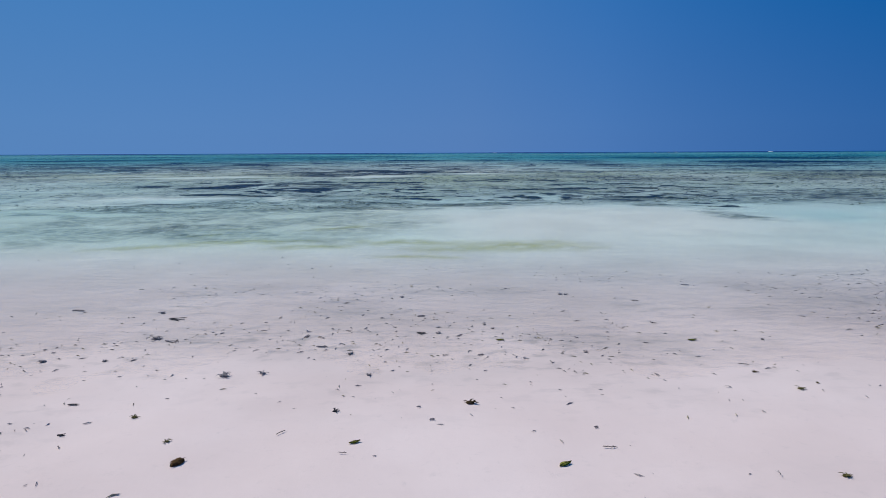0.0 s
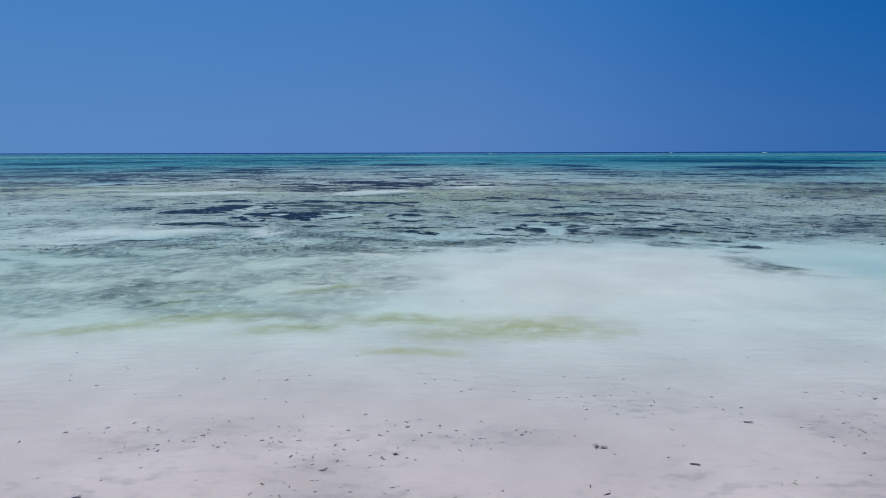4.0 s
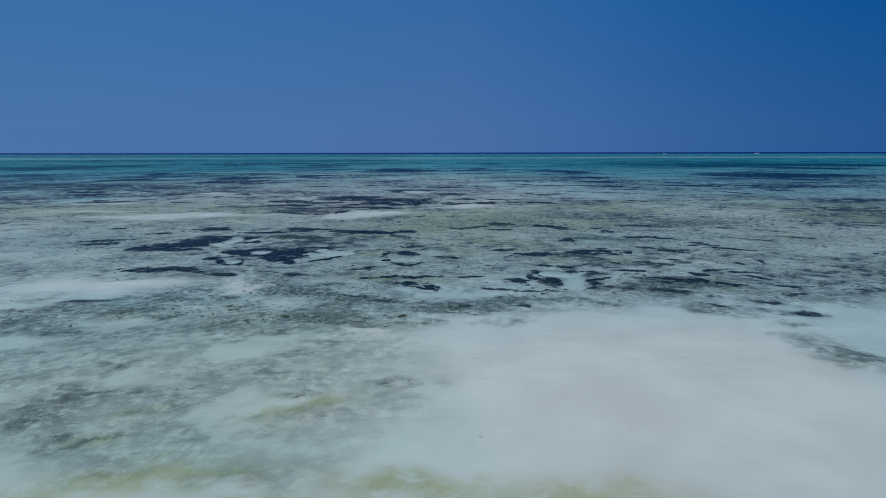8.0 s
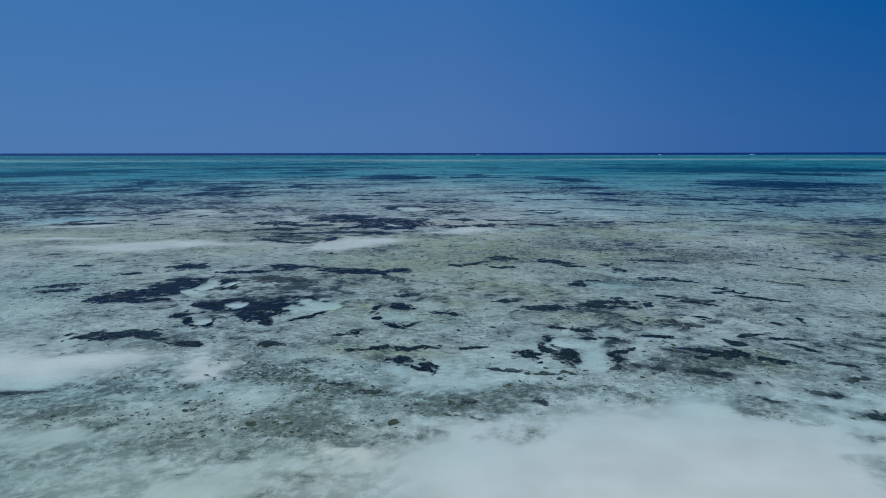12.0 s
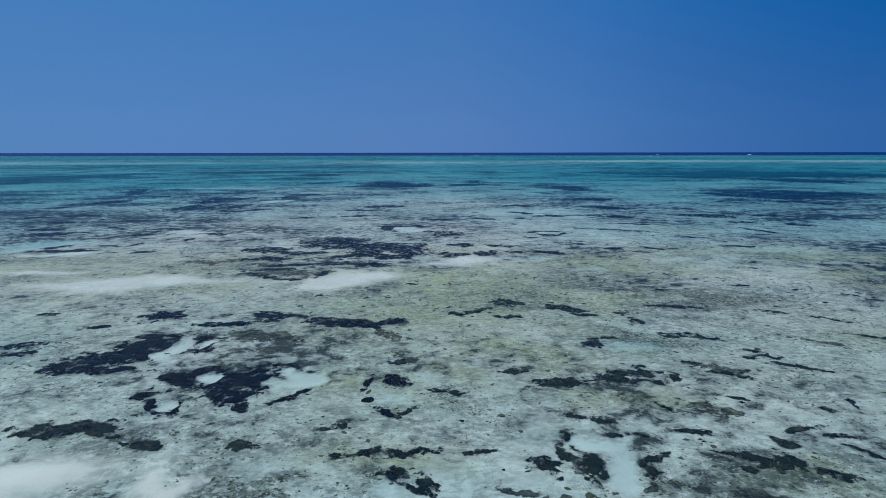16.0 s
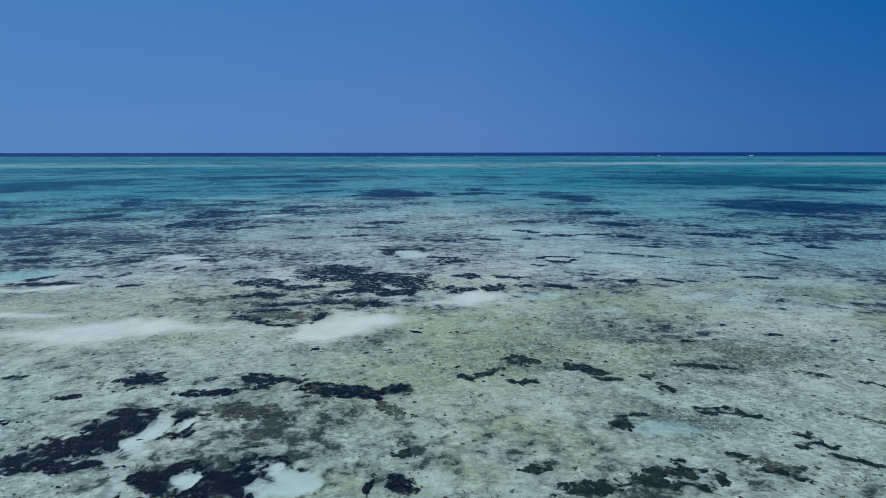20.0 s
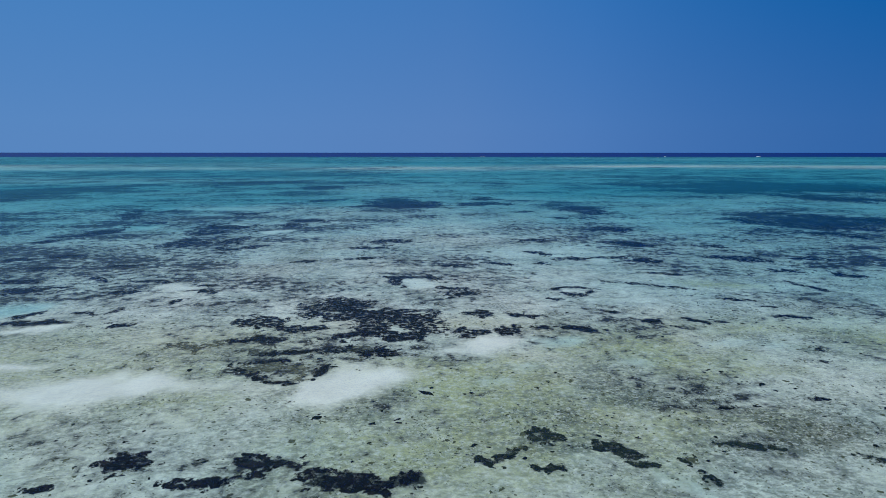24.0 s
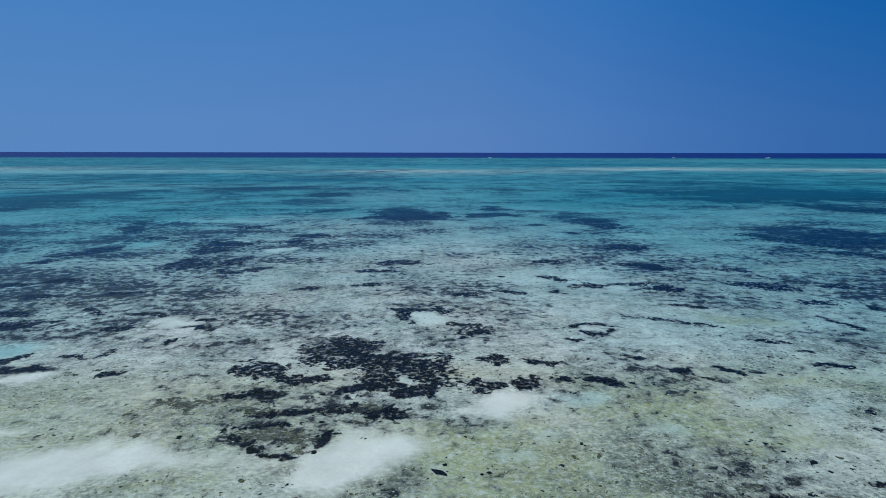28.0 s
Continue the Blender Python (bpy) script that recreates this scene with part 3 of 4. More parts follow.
def blend(n, l, fac, a, b):
    m = n.new("ShaderNodeMix")
    m.data_type = "RGBA"
    for sock, v in ((m.inputs["Factor"], fac), (m.inputs["A"], a), (m.inputs["B"], b)):
        if isinstance(v, tuple):
            sock.default_value = (*v, 1.0) if len(v) == 3 else v
        elif isinstance(v, (int, float)):
            sock.default_value = v
        else:
            l.new(v, sock)
    return [o for o in m.outputs if o.type == "RGBA"][0]


def attribute(n, name):
    a = n.new("ShaderNodeAttribute")
    a.attribute_name = name
    return a.outputs["Fac"]


def relief(n, l, b, height, strength, distance):
    k = n.new("ShaderNodeBump")
    k.inputs["Strength"].default_value, k.inputs["Distance"].default_value = strength, distance
    l.new(height, k.inputs["Height"])
    l.new(k.outputs[0], b.inputs["Normal"])


def stretched(n, l, sx, sy, sz=1.0):
    g, m = n.new("ShaderNodeNewGeometry"), n.new("ShaderNodeMapping")
    m.inputs["Scale"].default_value = (sx, sy, sz)
    l.new(g.outputs["Position"], m.inputs["Vector"])
    return m.outputs[0]


def make_floor_material():
    m, n, l, b = material("coral sand with weed", 0.85, 0.25)
    pos = stretched(n, l, 1, 1)
    turf, film, grass = attribute(n, "turf"), attribute(n, "film"), attribute(n, "grass")
    tone = noise_node(n, l, pos, 0.35, 5)
    grain = noise_node(n, l, pos, 7.0, 6, 0.75)
    sand = blend(n, l, span(n, l, tone, 0.3, 0.7), (0.79, 0.655, 0.60), (0.87, 0.74, 0.685))
    # the wet strip along the water is darker; offshore lies whiter, washed coral grit
    axes = n.new("ShaderNodeSeparateXYZ")
    l.new(pos, axes.inputs[0])
    white = blend(n, l, span(n, l, tone, 0.3, 0.7), (0.75, 0.72, 0.625), (0.86, 0.83, 0.72))
    wet = blend(n, l, span(n, l, tone, 0.3, 0.7), (0.60, 0.515, 0.475), (0.70, 0.605, 0.56))
    sand = blend(n, l, span(n, l, axes.outputs["Y"], 5.0, 9.5), sand, wet)
    sand = blend(n, l, span(n, l, axes.outputs["Y"], 10.5, 19.0), sand, white)
    sand = blend(n, l, span(n, l, grain, 0.55, 0.8, 0, 0.25), sand, (0.44, 0.39, 0.36))
    # stains of rotting weed sunk in the wet sand
    spots = span(n, l, noise_node(n, l, stretched(n, l, 1.0, 1.7), 2.6, 3, 0.55), 0.50, 0.70)
    wide = span(n, l, noise_node(n, l, stretched(n, l, 0.5, 1.0), 0.7, 3), 0.40, 0.66)
    stain = calc(n, l, "MULTIPLY", attribute(n, "stain"), calc(n, l, "ADD", calc(n, l, "MULTIPLY", spots, 0.55), calc(n, l, "MULTIPLY", wide, 0.42)))
    sand = blend(n, l, stain, sand, (0.34, 0.315, 0.30))
    # yellow-green film
    f_n = noise_node(n, l, pos, 1.6, 8, 0.75)
    f_f = calc(n, l, "MULTIPLY", film, span(n, l, f_n, 0.26, 0.56), True)
    sand = blend(n, l, calc(n, l, "MULTIPLY", f_f, 0.9), sand, (0.48, 0.455, 0.19))
    # thin grey-brown weed dust between the turf
    dust = calc(n, l, "MULTIPLY", calc(n, l, "MULTIPLY", turf, 1.4, True), span(n, l, calc(n, l, "ADD", calc(n, l, "MULTIPLY", noise_node(n, l, pos, 2.4, 8, 0.75), 0.7), calc(n, l, "MULTIPLY", noise_node(n, l, pos, 0.6, 5, 0.6), 0.3)), 0.36, 0.60), True)
    sand = blend(n, l, calc(n, l, "MULTIPLY", dust, 0.85), sand, (0.115, 0.15, 0.115))
    # turf: specks and streaks that close up where the cover is dense
    t_n = noise_node(n, l, pos, 3.6, 8, 0.75, 0.2)
    edge = calc(n, l, "SUBTRACT", calc(n, l, "MULTIPLY", turf, 0.58), calc(n, l, "SUBTRACT", t_n, 0.14))
    rough = calc(n, l, "MAXIMUM", span(n, l, grass, 0.05, 0.3), span(n, l, turf, 0.1, 0.5, 0.0, 0.3))
    t_f = calc(n, l, "MULTIPLY", span(n, l, edge, 0.0, 0.14), span(n, l, rough, 0, 1, 0.75, 1.0))
    t_c = blend(n, l, span(n, l, noise_node(n, l, pos, 3.0, 8, 0.8), 0.36, 0.64), (0.05, 0.055, 0.038), (0.24, 0.245, 0.16))
    col = blend(n, l, calc(n, l, "MULTIPLY", t_f, 0.9), sand, t_c)
    # rubble: pale chips; moss: small dark green tufts
    chips = span(n, l, noise_node(n, l, pos, 4.2, 4, 0.65), 0.54, 0.60)
    col = blend(n, l, calc(n, l, "MULTIPLY", chips, calc(n, l, "MULTIPLY", rough, 0.6)), col, (0.70, 0.66, 0.57))
    grit = calc(n, l, "MULTIPLY", calc(n, l, "MULTIPLY", span(n, l, noise_node(n, l, stretched(n, l, 0.8, 1.2), 3.4, 4, 0.65), 0.46, 0.57), span(n, l, noise_node(n, l, pos, 0.4, 4, 0.6), 0.38, 0.56, 0.25, 1.0)), calc(n, l, "MULTIPLY", rough, calc(n, l, "ADD", calc(n, l, "MULTIPLY", turf, 0.9), 0.30, True)))
    col = blend(n, l, calc(n, l, "MULTIPLY", grit, 0.75), col, (0.15, 0.155, 0.105))
    moss = calc(n, l, "SUBTRACT", calc(n, l, "ADD", calc(n, l, "MULTIPLY", turf, 0.22), 0.28), noise_node(n, l, pos, 2.3, 7, 0.75, 0.2))
    col = blend(n, l, calc(n, l, "MULTIPLY", span(n, l, moss, 0.0, 0.05), rough), col, (0.035, 0.043, 0.022))
    # seagrass: dark ragged streaks and fringes
    g_n = calc(n, l, "ADD", calc(n, l, "MULTIPLY", noise_node(n, l, pos, 0.7, 11, 0.74, 0.3), 1.2), calc(n, l, "MULTIPLY", noise_node(n, l, pos, 0.045, 9, 0.62), 0.7))
    g_n = calc(n, l, "ADD", g_n, calc(n, l, "MULTIPLY", noise_node(n, l, stretched(n, l, 0.035, 0.11), 1.0, 8, 0.65), 0.6))
    g_e = calc(n, l, "SUBTRACT", calc(n, l, "MULTIPLY", grass, 0.5), calc(n, l, "SUBTRACT", g_n, 0.955))
    fringe = calc(n, l, "MULTIPLY", span(n, l, g_e, -0.15, 0.03), calc(n, l, "MULTIPLY", rough, 0.45))
    col = blend(n, l, fringe, col, (0.10, 0.107, 0.095))
    g_f = span(n, l, g_e, -0.02, 0.09)
    g_c = blend(n, l, span(n, l, noise_node(n, l, pos, 5.0, 6, 0.8), 0.4, 0.7), (0.003, 0.0045, 0.004), (0.016, 0.019, 0.011))
    inshore = blend(n, l, span(n, l, noise_node(n, l, pos, 3.0, 8, 0.8), 0.38, 0.66), (0.010, 0.016, 0.010), (0.06, 0.07, 0.04))
    g_c = blend(n, l, span(n, l, axes.outputs["Y"], 48.0, 66.0), inshore, g_c)
    col = blend(n, l, calc(n, l, "MULTIPLY", g_f, 0.95), col, g_c)
    l.new(col, b.inputs["Base Color"])
    ripple = noise_node(n, l, stretched(n, l, 1.2, 5.0), 1.0, 3)
    h = calc(n, l, "ADD", calc(n, l, "MULTIPLY", ripple, 0.25), calc(n, l, "MULTIPLY", grain, 0.3))
    relief(n, l, b, calc(n, l, "ADD", calc(n, l, "ADD", h, t_f), calc(n, l, "MULTIPLY", g_f, 2.0)), 0.5, 0.03)
    return m


def make_water_material():
    """Clear sea water: what it swallows and scatters follows its depth; a rippled glossy top."""
    m = bpy.data.materials.new("clear sea water")
    m.use_nodes = True
    n, l = m.node_tree.nodes, m.node_tree.links
    n.clear()
    out = n.new("ShaderNodeOutputMaterial")
    depth = attribute(n, "depth")
    mix_rgb = n.new("ShaderNodeCombineColor")
    for i, k in enumerate((1.45, 0.27, 0.17)):
        l.new(calc(n, l, "EXPONENT", calc(n, l, "MULTIPLY", depth, -k)), mix_rgb.inputs[i])
    clear = n.new("ShaderNodeBsdfTransparent")
    l.new(mix_rgb.outputs[0], clear.inputs["Color"])
    body = n.new("ShaderNodeBsdfDiffuse")
    shoal = blend(n, l, span(n, l, depth, 0.2, 0.7), (0.003, 0.045, 0.28), (0.003, 0.19, 0.30))
    l.new(blend(n, l, span(n, l, depth, 0.8, 3.5), shoal, (0.002, 0.018, 0.15)), body.inputs["Color"])
    murk = calc(n, l, "SUBTRACT", 1.0, calc(n, l, "EXPONENT", calc(n, l, "SUBTRACT", calc(n, l, "MULTIPLY", calc(n, l, "MULTIPLY", depth, depth), -0.32), calc(n, l, "MULTIPLY", depth, 0.36))))
    water = n.new("ShaderNodeMixShader")
    l.new(murk, water.inputs[0]); l.new(clear.outputs[0], water.inputs[1]); l.new(body.outputs[0], water.inputs[2])
    gloss = n.new("ShaderNodeBsdfGlossy")
    gloss.inputs["Roughness"].default_value = 0.12
    small = noise_node(n, l, stretched(n, l, 1.0, 2.2), 2.2, 5)
    swell = noise_node(n, l, stretched(n, l, 0.15, 0.5), 1.0, 3)
    bump = n.new("ShaderNodeBump")
    bump.inputs["Strength"].default_value, bump.inputs["Distance"].default_value = 0.6, 0.08
    l.new(calc(n, l, "ADD", small, calc(n, l, "MULTIPLY", swell, 2.0)), bump.inputs["Height"])
    l.new(bump.outputs[0], gloss.inputs["Normal"])
    fres = n.new("ShaderNodeFresnel")
    fres.inputs["IOR"].default_value = 1.33
    l.new(bump.outputs[0], fres.inputs["Normal"])
    top = n.new("ShaderNodeMixShader")
    l.new(calc(n, l, "MINIMUM", calc(n, l, "MULTIPLY", calc(n, l, "POWER", fres.outputs[0], 1.5), 0.62), 0.20), top.inputs[0])
    l.new(water.outputs[0], top.inputs[1]); l.new(gloss.outputs[0], top.inputs[2])
    l.new(top.outputs[0], out.inputs["Surface"])
    return m


def make_weed_material(name, dark, light, scale=6.0, fleck=None, lace=False):
    m, n, l, b = material(name, 0.85, 0.06)
    pos = stretched(n, l, 1, 1)
    info = n.new("ShaderNodeObjectInfo")
    v = calc(n, l, "ADD", noise_node(n, l, pos, scale, 6, 0.7), calc(n, l, "MULTIPLY", info.outputs["Random"], 0.15))
    col = blend(n, l, span(n, l, v, 0.4, 0.8), dark, light)
    if fleck:
        col = blend(n, l, span(n, l, noise_node(n, l, pos, 1.3, 9, 0.78), 0.48, 0.68), col, fleck)
    l.new(col, b.inputs["Base Color"])
    if lace:
        # growth thins out to single shoots towards the rim
        shoots = calc(n, l, "MULTIPLY", calc(n, l, "SUBTRACT", noise_node(n, l, pos, 1.7, 9, 0.7, 0.3), 0.5), 3.6)
        l.new(span(n, l, calc(n, l, "ADD", calc(n, l, "MINIMUM", attribute(n, "cover"), 0.36), shoots), 0.0, 0.42), b.inputs["Alpha"])
    relief(n, l, b, noise_node(n, l, pos, scale * 3, 4), 0.6, 0.12 / scale)
    return m


FLOOR = make_floor_material()
WATER = make_water_material()
SEAGRASS = make_weed_material("dark seagrass", (0.003, 0.0045, 0.004), (0.012, 0.016, 0.009), 6.0, (0.040, 0.032, 0.027), True)
GREEN_WEED = make_weed_material("dark green weed", (0.008, 0.014, 0.008), (0.030, 0.040, 0.022), 6.0, (0.075, 0.082, 0.045), True)
GREY_WEED = make_weed_material("grey-green weed", (0.03, 0.038, 0.03), (0.11, 0.12, 0.085), 6.0, (0.2, 0.2, 0.15), True)
BLADES = make_weed_material("seagrass blades", (0.004, 0.006, 0.004), (0.016, 0.020, 0.010))
OLIVE_WEED = make_weed_material("olive weed", (0.02, 0.025, 0.015), (0.20, 0.19, 0.12), 6.0, (0.30, 0.29, 0.20), True)
OLIVE_BLADES = make_weed_material("olive weed blades", (0.05, 0.055, 0.03), (0.14, 0.14, 0.07))
WRACK = make_weed_material("dried brown seaweed", (0.035, 0.025, 0.015), (0.13, 0.09, 0.045), 30.0)
BLACK_WRACK = make_weed_material("black wet seagrass", (0.045, 0.045, 0.05), (0.13, 0.12, 0.12), 30.0)
OLIVE_WRACK = make_weed_material("olive seaweed", (0.07, 0.065, 0.02), (0.2, 0.17, 0.07), 30.0)
GREEN_LEAF = make_weed_material("yellow-green leaf", (0.14, 0.16, 0.02), (0.32, 0.33, 0.06), 20.0)
GREY_WRACK = make_weed_material("grey wet weed", (0.21, 0.19, 0.19), (0.38, 0.35, 0.345), 30.0)
BLEACHED = make_weed_material("bleached seagrass scraps", (0.34, 0.30, 0.285), (0.54, 0.49, 0.46), 30.0)
STRAW = make_weed_material("faded olive stalks", (0.30, 0.265, 0.18), (0.48, 0.43, 0.31), 30.0)
HUSK = make_weed_material("brown fibrous husk", (0.05, 0.028, 0.012), (0.22, 0.13, 0.05), 25.0)


# ---- sea floor and beach: one sheet out to the horizon; the sea on it ----
def mesh_object(name, verts, faces, mat, parent=None, smooth=True):
    me = bpy.data.meshes.new(name)
    me.from_pydata([tuple(v) for v in verts], [], [tuple(f) for f in faces])
    me.materials.append(mat)
    if smooth:
        me.polygons.foreach_set("use_smooth", [True] * len(me.polygons))
    ob = new(name, me)
    ob.parent = parent
    return ob


def graded(start, end, step, growth):
    out, s = [start], step
    while out[-1] < end:
        out.append(out[-1] + s)
        s *= growth
    out[-1] = end
    return out


def sheet(xs, ys):
    gx, gy = np.meshgrid(xs, ys)
    w, h = len(xs), len(ys)
    idx = np.arange(w * h).reshape(h, w)
    faces = np.stack([idx[:-1, :-1], idx[:-1, 1:], idx[1:, 1:], idx[1:, :-1]], -1).reshape(-1, 4)
    return gx.ravel(), gy.ravel(), faces


def put_attribute(me, name, values):
    me.attributes.new(name, "FLOAT", "POINT").data.foreach_set("value", np.asarray(values, np.float32))


half = graded(0, 14, 0.2, 1.0) + graded(14, 70, 0.3, 1.008)[1:] + graded(70, 4900, 1.2, 1.07)[1:]
xs = np.array([-v for v in reversed(half[1:])] + half)
ys = np.array([-v for v in reversed(graded(4, 900, 0.5, 1.15))] + graded(-4, 40, 0.2, 1.0)[1:] + graded(40, 130, 0.25, 1.007)[1:] + graded(130, 4900, 1.2, 1.03)[1:])
gx, gy, faces = sheet(xs, ys)
seabed = mesh_object("ground", np.stack([gx, gy, floor_height(gx, gy)], 1), faces, FLOOR)
put_attribute(seabed.data, "turf", turf_cover(gx, gy))
put_attribute(seabed.data, "grass", grass_cover(gx, gy))
put_attribute(seabed.data, "stain", np.maximum(wrack_line(gx, gy), 0.9 * strewn(gx, gy, STAINS, 81, 1.9, 1.2)))
put_attribute(seabed.data, "film", film_cover(gx, gy))
tagged(seabed, "pale coral sand beach and reef flat with turf of weed", "ground", kind="structure")

wx, wy, faces = sheet(xs[::2] if len(xs) % 2 else np.append(xs[::2], xs[-1]), np.append(ys[ys > 2][::2], 4900.0))
sea = mesh_object("water", np.stack([wx, wy, np.zeros_like(wx)], 1), faces, WATER)
put_attribute(sea.data, "depth", np.clip(-floor_height(wx, wy), 0, 60))
tagged(sea, "clear shallow turquoise sea deepening to dark blue", "sea", kind="structure")


# ---- seagrass beds ----
def seagrass_patch(bed, seed, mat, blade_mat, label, tall=0.045, thin=0.0):
    """A ragged bed of seagrass on the sand: a mat of roots, and tufts of blades on it."""
    x, y, length, width, turn, bend = bed
    thing = new("seagrass_patch")
    base = float(floor_height(x, y)[0])
    thing.matrix_world = Matrix.Translation((x, y, base)) @ Matrix.Rotation(radians(turn), 4, "Z")
    small = min(length, width)
    fine = max(0.06, small / 40, max(length, width) / 130, y * 0.0013)
    half_l, half_w = 0.72 * length + 0.2 * small, 0.75 * width + abs(bend) + 0.2 * small
    nu, nv = int(max(9, 2 * half_l / fine)), int(max(9, 2 * half_w / fine))
    lx, ly, quads = sheet(np.linspace(-half_l, half_l, nu), np.linspace(-half_w, half_w, nv))
    rng = np.random.default_rng(seed)
    lx, ly = lx + rng.uniform(-0.4, 0.4, lx.size) * fine, ly + rng.uniform(-0.4, 0.4, ly.size) * fine
    c, s = math.cos(radians(turn)), math.sin(radians(turn))
    px, py = x + lx * c - ly * s, y + lx * s + ly * c
    k, q = 1.6 / np.clip(small, 0.5, 8), 3.0 / (1 + y * 0.012)
    f = stroke(px, py, bed, seed) - thin + (fbm(px * k, py * k, seed + 2, 4, 0.6) - 0.5) * 2.4 + (fbm(px * q, py * q, seed + 5, 6, 0.8) - 0.5) * 2.2
    z = floor_height(px, py) - base + np.clip(f * 1.6, -0.03, 1) * tall * (0.4 + 1.1 * fbm(px * 2.2, py * 2.2, seed + 4))
    f = f - 2.5 * pool_cover(px, py) - bank_cover(px, py)
    mid = f[quads].mean(1)
    keep = mid > -0.3
    if keep.sum() < 8:
        keep = mid >= np.sort(mid)[-10]
    used = np.unique(quads[keep])
    back = np.zeros(lx.size, int)
    back[used] = np.arange(used.size)
    mats = mesh_object("root_mat", np.stack([lx, ly, z], 1)[used], back[quads[keep]], mat, thing)
    put_attribute(mats.data, "cover", f[used])
    tagged(mats, kind="stuff")
    # blades: leaning slivers in tufts
    dense = used[f[used] > 0.25] if (f[used] > 0.25).sum() > 5 else used
    pick = rng.choice(dense, min(360, dense.size))
    a, h = rng.uniform(0, 6.28, pick.size), tall * rng.uniform(0.5, 1.4, pick.size) * (1 + y * 0.01)
    bx, by, bz, dx, dy = lx[pick], ly[pick], z[pick] - 0.02, np.cos(a) * h, np.sin(a) * h
    verts = np.stack([np.stack([bx - dy * 0.22, by + dx * 0.22, bz], 1), np.stack([bx + dy * 0.22, by - dx * 0.22, bz], 1),
                      np.stack([bx + dx, by + dy, bz + tall * 0.6], 1)], 1).reshape(-1, 3)
    tagged(mesh_object("blades", verts, np.arange(pick.size * 3).reshape(-1, 3), blade_mat, thing, smooth=False), kind="stuff")
    return tagged(thing, label, "seagrass", "seagrass beds")


for i, bed in enumerate(DARK_BEDS):
    x, y = bed[:2]
    if y < 35:
        seagrass_patch(bed, 100 + i, GREY_WEED, OLIVE_BLADES, "dull grey-green weed tuft on pale sand under clear water", thin=0.1)
    elif y < 41 or (x > -2 and y < 62):
        seagrass_patch(bed, 100 + i, GREEN_WEED, BLADES, "dark green broken weed bed on pale sand under clear water", thin=-0.15)
    else:
        seagrass_patch(bed, 100 + i, SEAGRASS, BLADES, "dark ragged seagrass bed on pale sand under clear water", thin=-0.25)
for i, bed in enumerate(PALE_BEDS):
    seagrass_patch(bed, 700 + i, OLIVE_WEED, OLIVE_BLADES, "thin olive-brown weed bed on pale sand under water")


def clump_field(name, count, region, seed, size, density, mat, label):
    """Uncountable small weed clumps strewn over the sea floor: low ragged mounds."""
    rng = np.random.default_rng(seed)
    x0, x1, y0, y1 = region
    px, py = rng.uniform(x0, x1, count * 5), y0 * (y1 / y0) ** rng.uniform(0, 1, count * 5)
    keep = (abs(px) < 12 + 0.85 * py) & (rng.uniform(0, 1, px.size) < density(px, py))
    px, py = px[keep][:count], py[keep][:count]
    m = px.size
    s = size * np.exp(rng.normal(0, 0.55, m)) * np.interp(py, [20, 80, 400, 1500], [0.6, 1, 3.0, 8])
    turn, ratio = rng.uniform(0, np.pi, m), rng.uniform(0.35, 1.0, m)
    k = 8
    ang = np.linspace(0, 2 * np.pi, k, endpoint=False)[None]
    r = s[:, None] * rng.uniform(0.45, 1.25, (m, k))
    ex, ey = np.cos(ang) * r, np.sin(ang) * r * ratio[:, None]
    rx = px[:, None] + ex * np.cos(turn)[:, None] - ey * np.sin(turn)[:, None]
    ry = py[:, None] + ex * np.sin(turn)[:, None] + ey * np.cos(turn)[:, None]
    rz = floor_height(rx, ry) - 0.015
    cz = floor_height(px, py) + np.minimum(0.05, s * 0.2)
    verts = np.concatenate([np.stack([rx, ry, rz], -1).reshape(-1, 3), np.stack([px, py, cz], -1)])
    base = (np.arange(m) * k)[:, None]
    i = np.arange(k)[None]
    tris = np.stack([base + i, base + (i + 1) % k, np.repeat(m * k + np.arange(m)[:, None], k, 1)], -1).reshape(-1, 3)
    ob = mesh_object(name, verts, tris, mat)
    return tagged(ob, label, "seagrass", kind="stuff")


def clump_density(x, y):
    d = np.clip((fbm(x * 0.06, y * 0.08, 91) - 0.40) * 3.5, 0, 1) * np.clip((fbm(x * 0.35, y * 0.45, 92) - 0.42) * 4, 0, 1)
    d = d + 0.06 * (turf_cover(x, y) > 0.35)
    return np.clip(d, 0, 1) * (1 - bank_cover(x, y)) * np.interp(y, [34, 46, 60, 120, 180, 500], [0, 0.5, 1, 1, 0.7, 0.6])


clump_field("seagrass_clumps", 60000, (-300, 300, 24, 420), 7, 0.13, clump_density, BLADES,
            "small dark clumps of seagrass strewn over sand")


def rubble_density(x, y):
    """Where tufts and chips lie thick: in drifts on the turf."""
    drifts = np.clip((fbm(x * 0.45, y * 0.55, 95) - 0.43) * 6, 0.04, 1)
    return np.clip(1.5 * turf_cover(x, y) - 0.12, 0, 1) * drifts * (1 - bank_cover(x, y)) * (1 - pool_cover(x, y))


RUBBLE = make_weed_material("pale coral rubble", (0.42, 0.40, 0.34), (0.72, 0.69, 0.60), 9.0)
clump_field("turf_tufts", 42000, (-40, 50, 29, 92), 17, 0.07, rubble_density, OLIVE_BLADES, "short olive tufts of weed strewn over rubble")
clump_field("coral_rubble", 26000, (-40, 50, 32, 92), 18, 0.06, rubble_density, RUBBLE, "pale chips of coral rubble strewn between weed")


